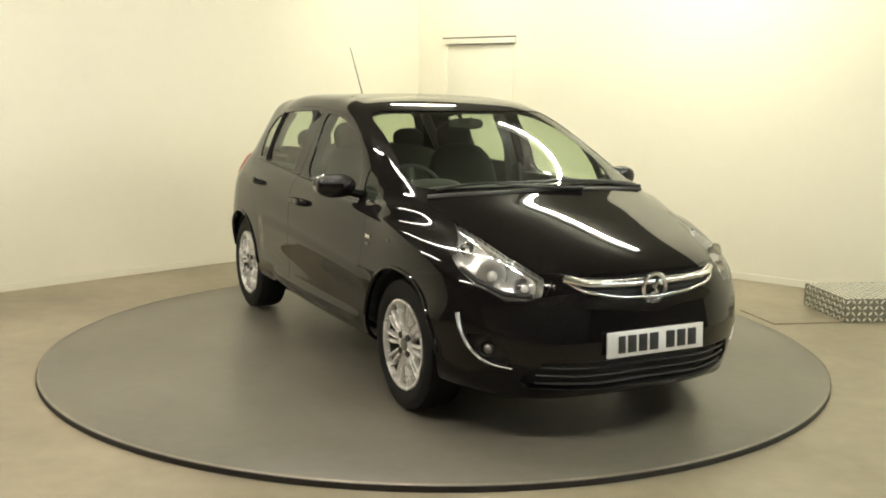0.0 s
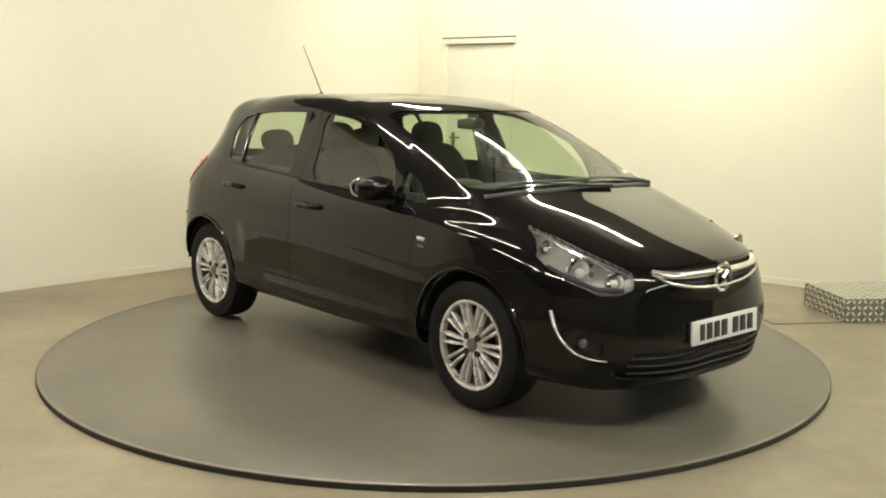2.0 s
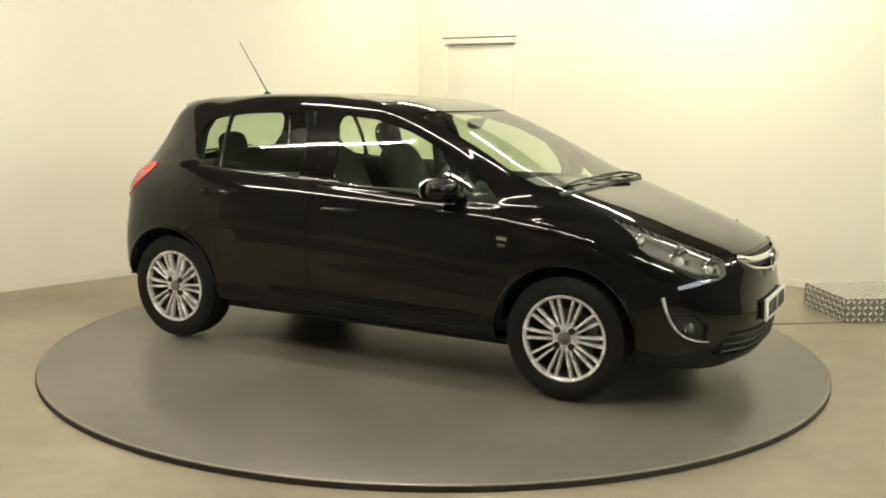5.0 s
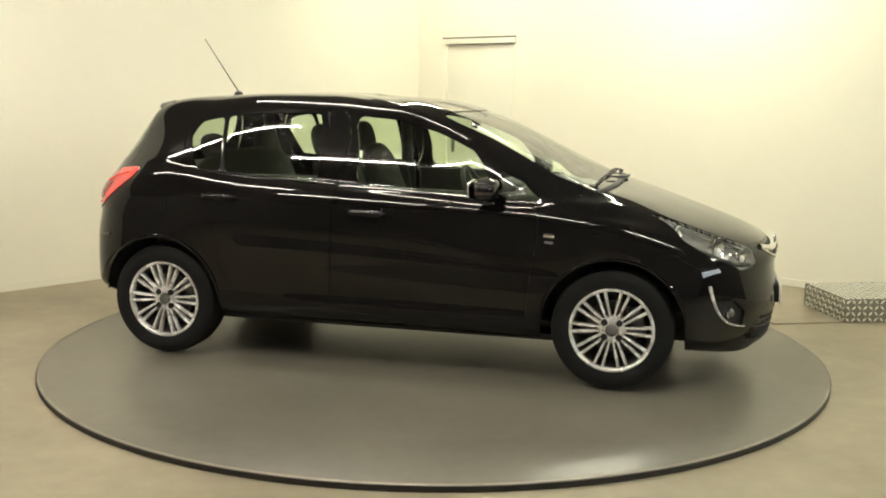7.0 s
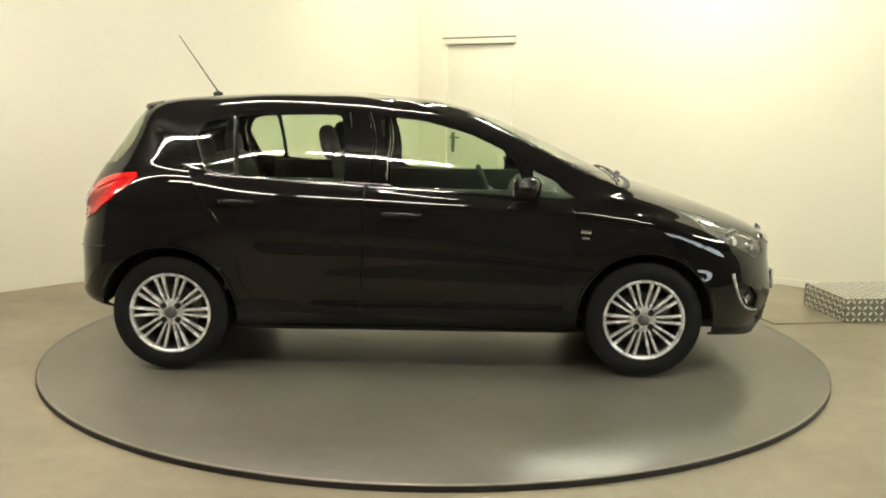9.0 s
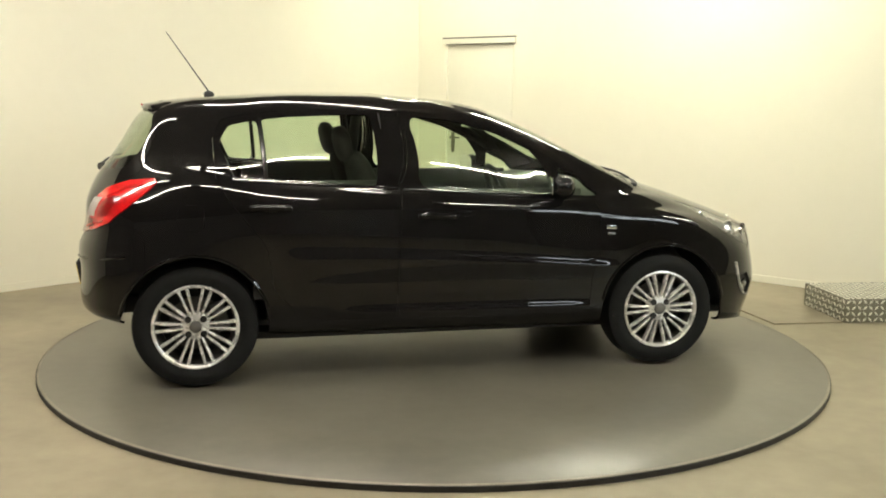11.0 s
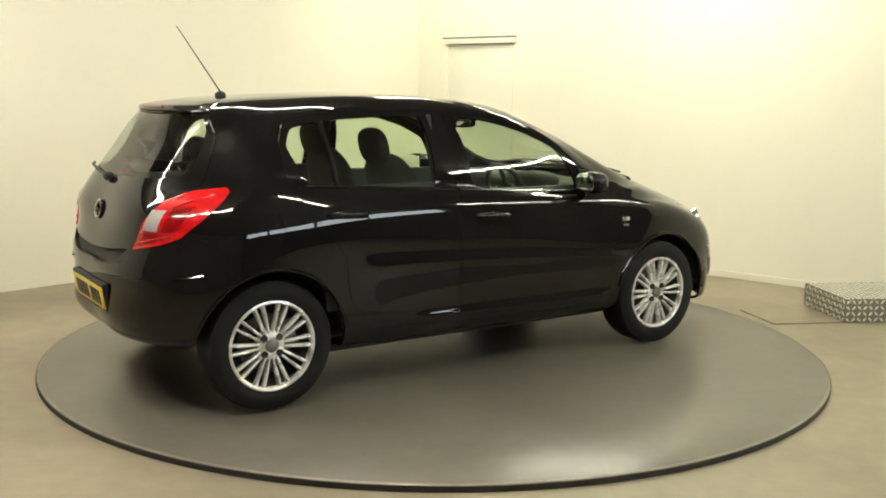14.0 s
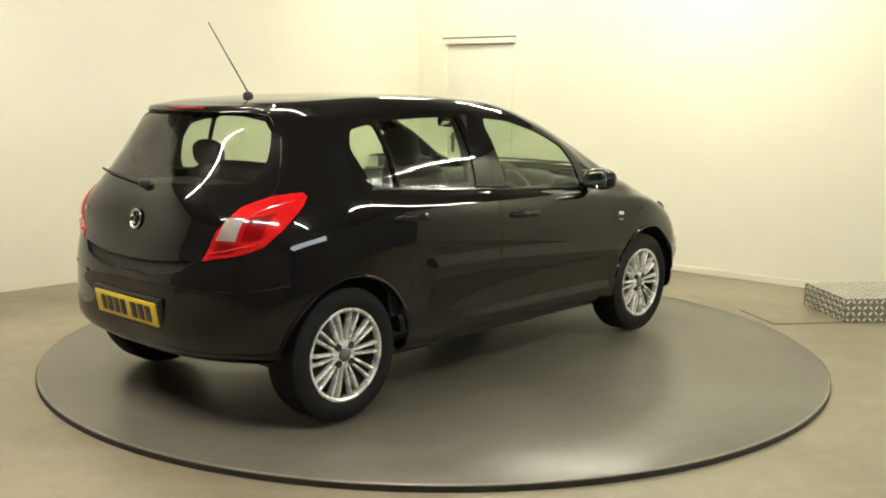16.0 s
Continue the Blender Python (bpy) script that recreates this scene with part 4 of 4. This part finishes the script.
both_sides("belt_seal", lambda: tube([tuple(p) for p in curve([on_skin([find(x, z, SIDE, 3, 10.5)], .001)[0] for x, z in ((-.23, 1.000), (-.6, 1.022), (-.9, 1.040), (-1.06, 1.052))], 18)], .008, 8), GLOSS_TRIM, BACK_DOORS, "black window seal")
both_sides("window_divider", lambda: tube([tuple(p) for p in on_skin([find(-.895, 1.045, SIDE, 6, 10.5), find(-.907, 1.2, SIDE, 6, 10.5), find(-.922, 1.348, SIDE, 6, 10.5)], .0)], .013, 8), GLOSS_TRIM, BACK_DOORS, "black window divider")


def mirror_shell():
    return blob((.13, .205, .122), pose(.625, .90, 1.012, 0, 0, 12), 2.5, 28, 18)


MIRRORS = both_sides("door_mirror", mirror_shell, PAINT, CAR, "glossy black door mirror")
both_sides("mirror_glass", lambda: blob((.012, .185, .105), pose(.560, .90, 1.012, 0, 0, 12), 3.0, 24, 14), MIRROR, MIRRORS, "mirror glass")
both_sides("mirror_arm", lambda: tube([(.66, .74, .965), (.66, .79, .97), (.65, .85, .985)], .03, 12, flat=.7), GLOSS_TRIM, MIRRORS)

# roof aerial
AERIAL = part("aerial", tube([(-1.165, 0, 1.475), (-1.39, 0, 1.803)], .0042, 8, taper=.55), TRIM, CAR, "black whip aerial leaning back")
part("aerial_base", blob((.06, .028, .04), pose(-1.168, 0, 1.463), 2.0), TRIM, AERIAL)

# windscreen wipers
def skin_line(points, lift):
    out = []
    for y, v in points:
        u = abs(y)
        p = on_skin([(u, v)], lift)[0]
        out.append((p.x, p.y * (1 if y >= 0 else -1), p.z))
    return [tuple(p) for p in curve(out, 16)]


for line, arm in (((( 2.4, 8.02), (1.6, 8.10), (.7, 8.16), (-.2, 8.17)), ((2.5, 7.86), (1.9, 7.98), (1.0, 8.12))),
                  (((.3, 8.14), (-.7, 8.16), (-1.5, 8.13), (-2.1, 8.07)), ((.6, 7.90), (0, 8.0), (-.8, 8.12)))):
    w = part("wiper", tube(skin_line(line, .012), .0065, 8), TRIM, CAR, "black windscreen wiper")
    part("wiper_arm", tube(skin_line(arm, .016), .010, 8, taper=.45), TRIM, w)
part("scuttle_panel", across([(2.6, 7.9), (1.5, 7.98), (0, 8.03)], -.006, .026, .5), TRIM, CAR, "black scuttle panel")

# cabin
def seat(y):
    root = part("front_seat", blob((.52, .50, .20), pose(.10, y, .60, 0, -6, 0), 3.2), SEAT, CAR, "dark cloth front seat")
    part("backrest", blob((.15, .48, .62), pose(-.30, y, .87, 0, -20, 0), 3.0), SEAT, root)
    part("headrest", blob((.10, .25, .20), pose(-.46, y, 1.205, 0, -14, 0), 2.6), SEAT, root)
    for s in (-.06, .06):
        part("headrest_post", tube([(-.40, y + s, 1.08), (-.45, y + s, 1.18)], .006, 8), DULL_ALLOY, root)


seat(.36)
seat(-.36)
BENCH = part("rear_seat", blob((.46, 1.24, .2), pose(-.80, 0, .62, 0, -6, 0), 4.0), SEAT, CAR, "dark cloth rear bench")
part("backrest", blob((.15, 1.24, .56), pose(-1.07, 0, .86, 0, -18, 0), 4.0), SEAT, BENCH)
for y in (-.36, .36):
    part("headrest", blob((.09, .24, .15), pose(-1.16, y, 1.16, 0, -12, 0), 2.6), SEAT, BENCH)
    part("headrest_post", tube([(-1.14, y, 1.08), (-1.16, y, 1.13)], .007, 8), DULL_ALLOY, BENCH)
DASH = part("dashboard", blob((.60, 1.36, .40), pose(.86, 0, .80, 0, 6, 0), 3.6), CABIN, CAR, "dark plastic dashboard")
part("instrument_hood", blob((.18, .34, .12), pose(.66, -.36, .975), 2.6), CABIN, DASH)
part("centre_stack", blob((.2, .26, .4), pose(.62, 0, .74, 0, 18, 0), 3.4), CABIN, DASH)
WHEEL = part("steering_wheel", lathe([(.182 + .015 * math.cos(2 * math.pi * i / 10), .015 * math.sin(2 * math.pi * i / 10)) for i in range(10)], 40, pose(.45, -.36, .915, 0, 0, 90) @ pose(0, 0, 0, -24)), CABIN, CAR, "dark steering wheel")
part("airbag_cover", blob((.16, .05, .13), pose(.46, -.36, .912, 0, 0, 90) @ pose(0, 0, 0, -24), 2.6), CABIN, WHEEL)
for a in (0, 180, 270):
    part("steering_spoke", box((.12, .018, .035), pose(.455, -.36, .914, 0, 0, 90) @ pose(0, 0, 0, -24) @ pose(0, 0, 0, 0, a, 0) @ Matrix.Translation((.12, 0, 0)), .006), CABIN, WHEEL)
part("steering_column", tube([(.47, -.36, .905), (.72, -.36, .80)], .035, 12), CABIN, WHEEL)
REAR_VIEW = part("interior_mirror", blob((.035, .24, .065), pose(.36, 0, 1.315, 0, 0, 8), 3.0), GLOSS_TRIM, CAR, "interior mirror on the windscreen")
part("mirror_stem", tube([(.37, 0, 1.32), (.42, 0, 1.345)], .012, 8), GLOSS_TRIM, REAR_VIEW)
part("mirror_glass", box((.004, .21, .05), pose(.341, -.002, 1.315, 0, 0, 8), .001), MIRROR, REAR_VIEW)
both_sides("door_card", lambda: box((.98, .03, .58), pose(.30, .765, .70, 6, 0, 0), .01), CABIN, DOORS, "dark door lining")
both_sides("door_card", lambda: box((.74, .03, .60), pose(-.60, .765, .74, 6, 0, 0), .01), CABIN, BACK_DOORS, "dark door lining")
part("cabin_floor", box((2.3, 1.40, .03), pose(-.1, 0, .30), .005), CABIN, CAR)
part("firewall", box((.03, 1.30, .50), pose(1.12, 0, .58), .005), CABIN, CAR)
part("parcel_shelf", box((.42, 1.05, .025), pose(-1.38, 0, 1.02), .006), CABIN, CAR, "dark parcel shelf")
part("headlining", box((1.15, .92, .012), pose(-.62, 0, 1.425), .004), HEADLINER, CAR, "grey roof lining")
both_sides("pillar_trim", lambda: tube([(-.27, .70, 1.03), (-.26, .645, 1.2), (-.25, .565, 1.36)], .035, 10), CABIN, CAR)
both_sides("seat_belt", lambda: box((.004, .045, .6), pose(-.27, .66, 1.08, 0, -8, 0), .001), SEAT, CAR)
both_sides("pillar_trim", lambda: tube([(-1.20, .63, 1.09), (-1.22, .56, 1.25), (-1.19, .50, 1.35)], .035, 10), CABIN, CAR)
both_sides("lamp_band", lambda: tail_patch([(10.30, 6.25), (9.95, 6.45), (10.12, 5.45), (10.40, 5.40)], .008), DEEP_RED, TAIL_LIGHTS, "darker red lamp cell")
both_sides("lamp_band", lambda: tail_patch([(10.74, 5.38), (10.42, 5.30), (10.50, 5.02), (10.84, 4.90)], .008), DEEP_RED, TAIL_LIGHTS, "darker red lamp cell")
both_sides("arch_lip", lambda: tube([tuple(on_skin([find(x, z, SIDE, 7, 11)], .001)[0]) for x, z in [(-HUB_X + (ARCH + .006) * math.cos(math.radians(a)), HUB_Z + (ARCH + .006) * math.sin(math.radians(a))) for a in range(8, 173, 8)]], .009, 8), PAINT, BODY)
both_sides("arch_lip", lambda: tube([tuple(on_skin([find(x, z, SIDE, 3, 7)], .001)[0]) for x, z in [(HUB_X + (ARCH + .006) * math.cos(math.radians(a)), HUB_Z + (ARCH + .006) * math.sin(math.radians(a))) for a in range(8, 173, 8)]], .009, 8), PAINT, BODY)


def motions():
    rows_table, rows_car = [], []
    for i in range(17):
        a = table_angle(i)
        c, s = math.cos(radians(a)), math.sin(radians(a))
        x, y = -0.1385, 0.0697
        rows_table.append((float(i), pose(0, 0, 0, 0, 0, a)))
        rows_car.append((float(i), pose(c * x - s * y, s * x + c * y, 0.003, 0, 0, a)))
    walk(TABLE, rows_table)
    walk(CAR, rows_car)


motions()
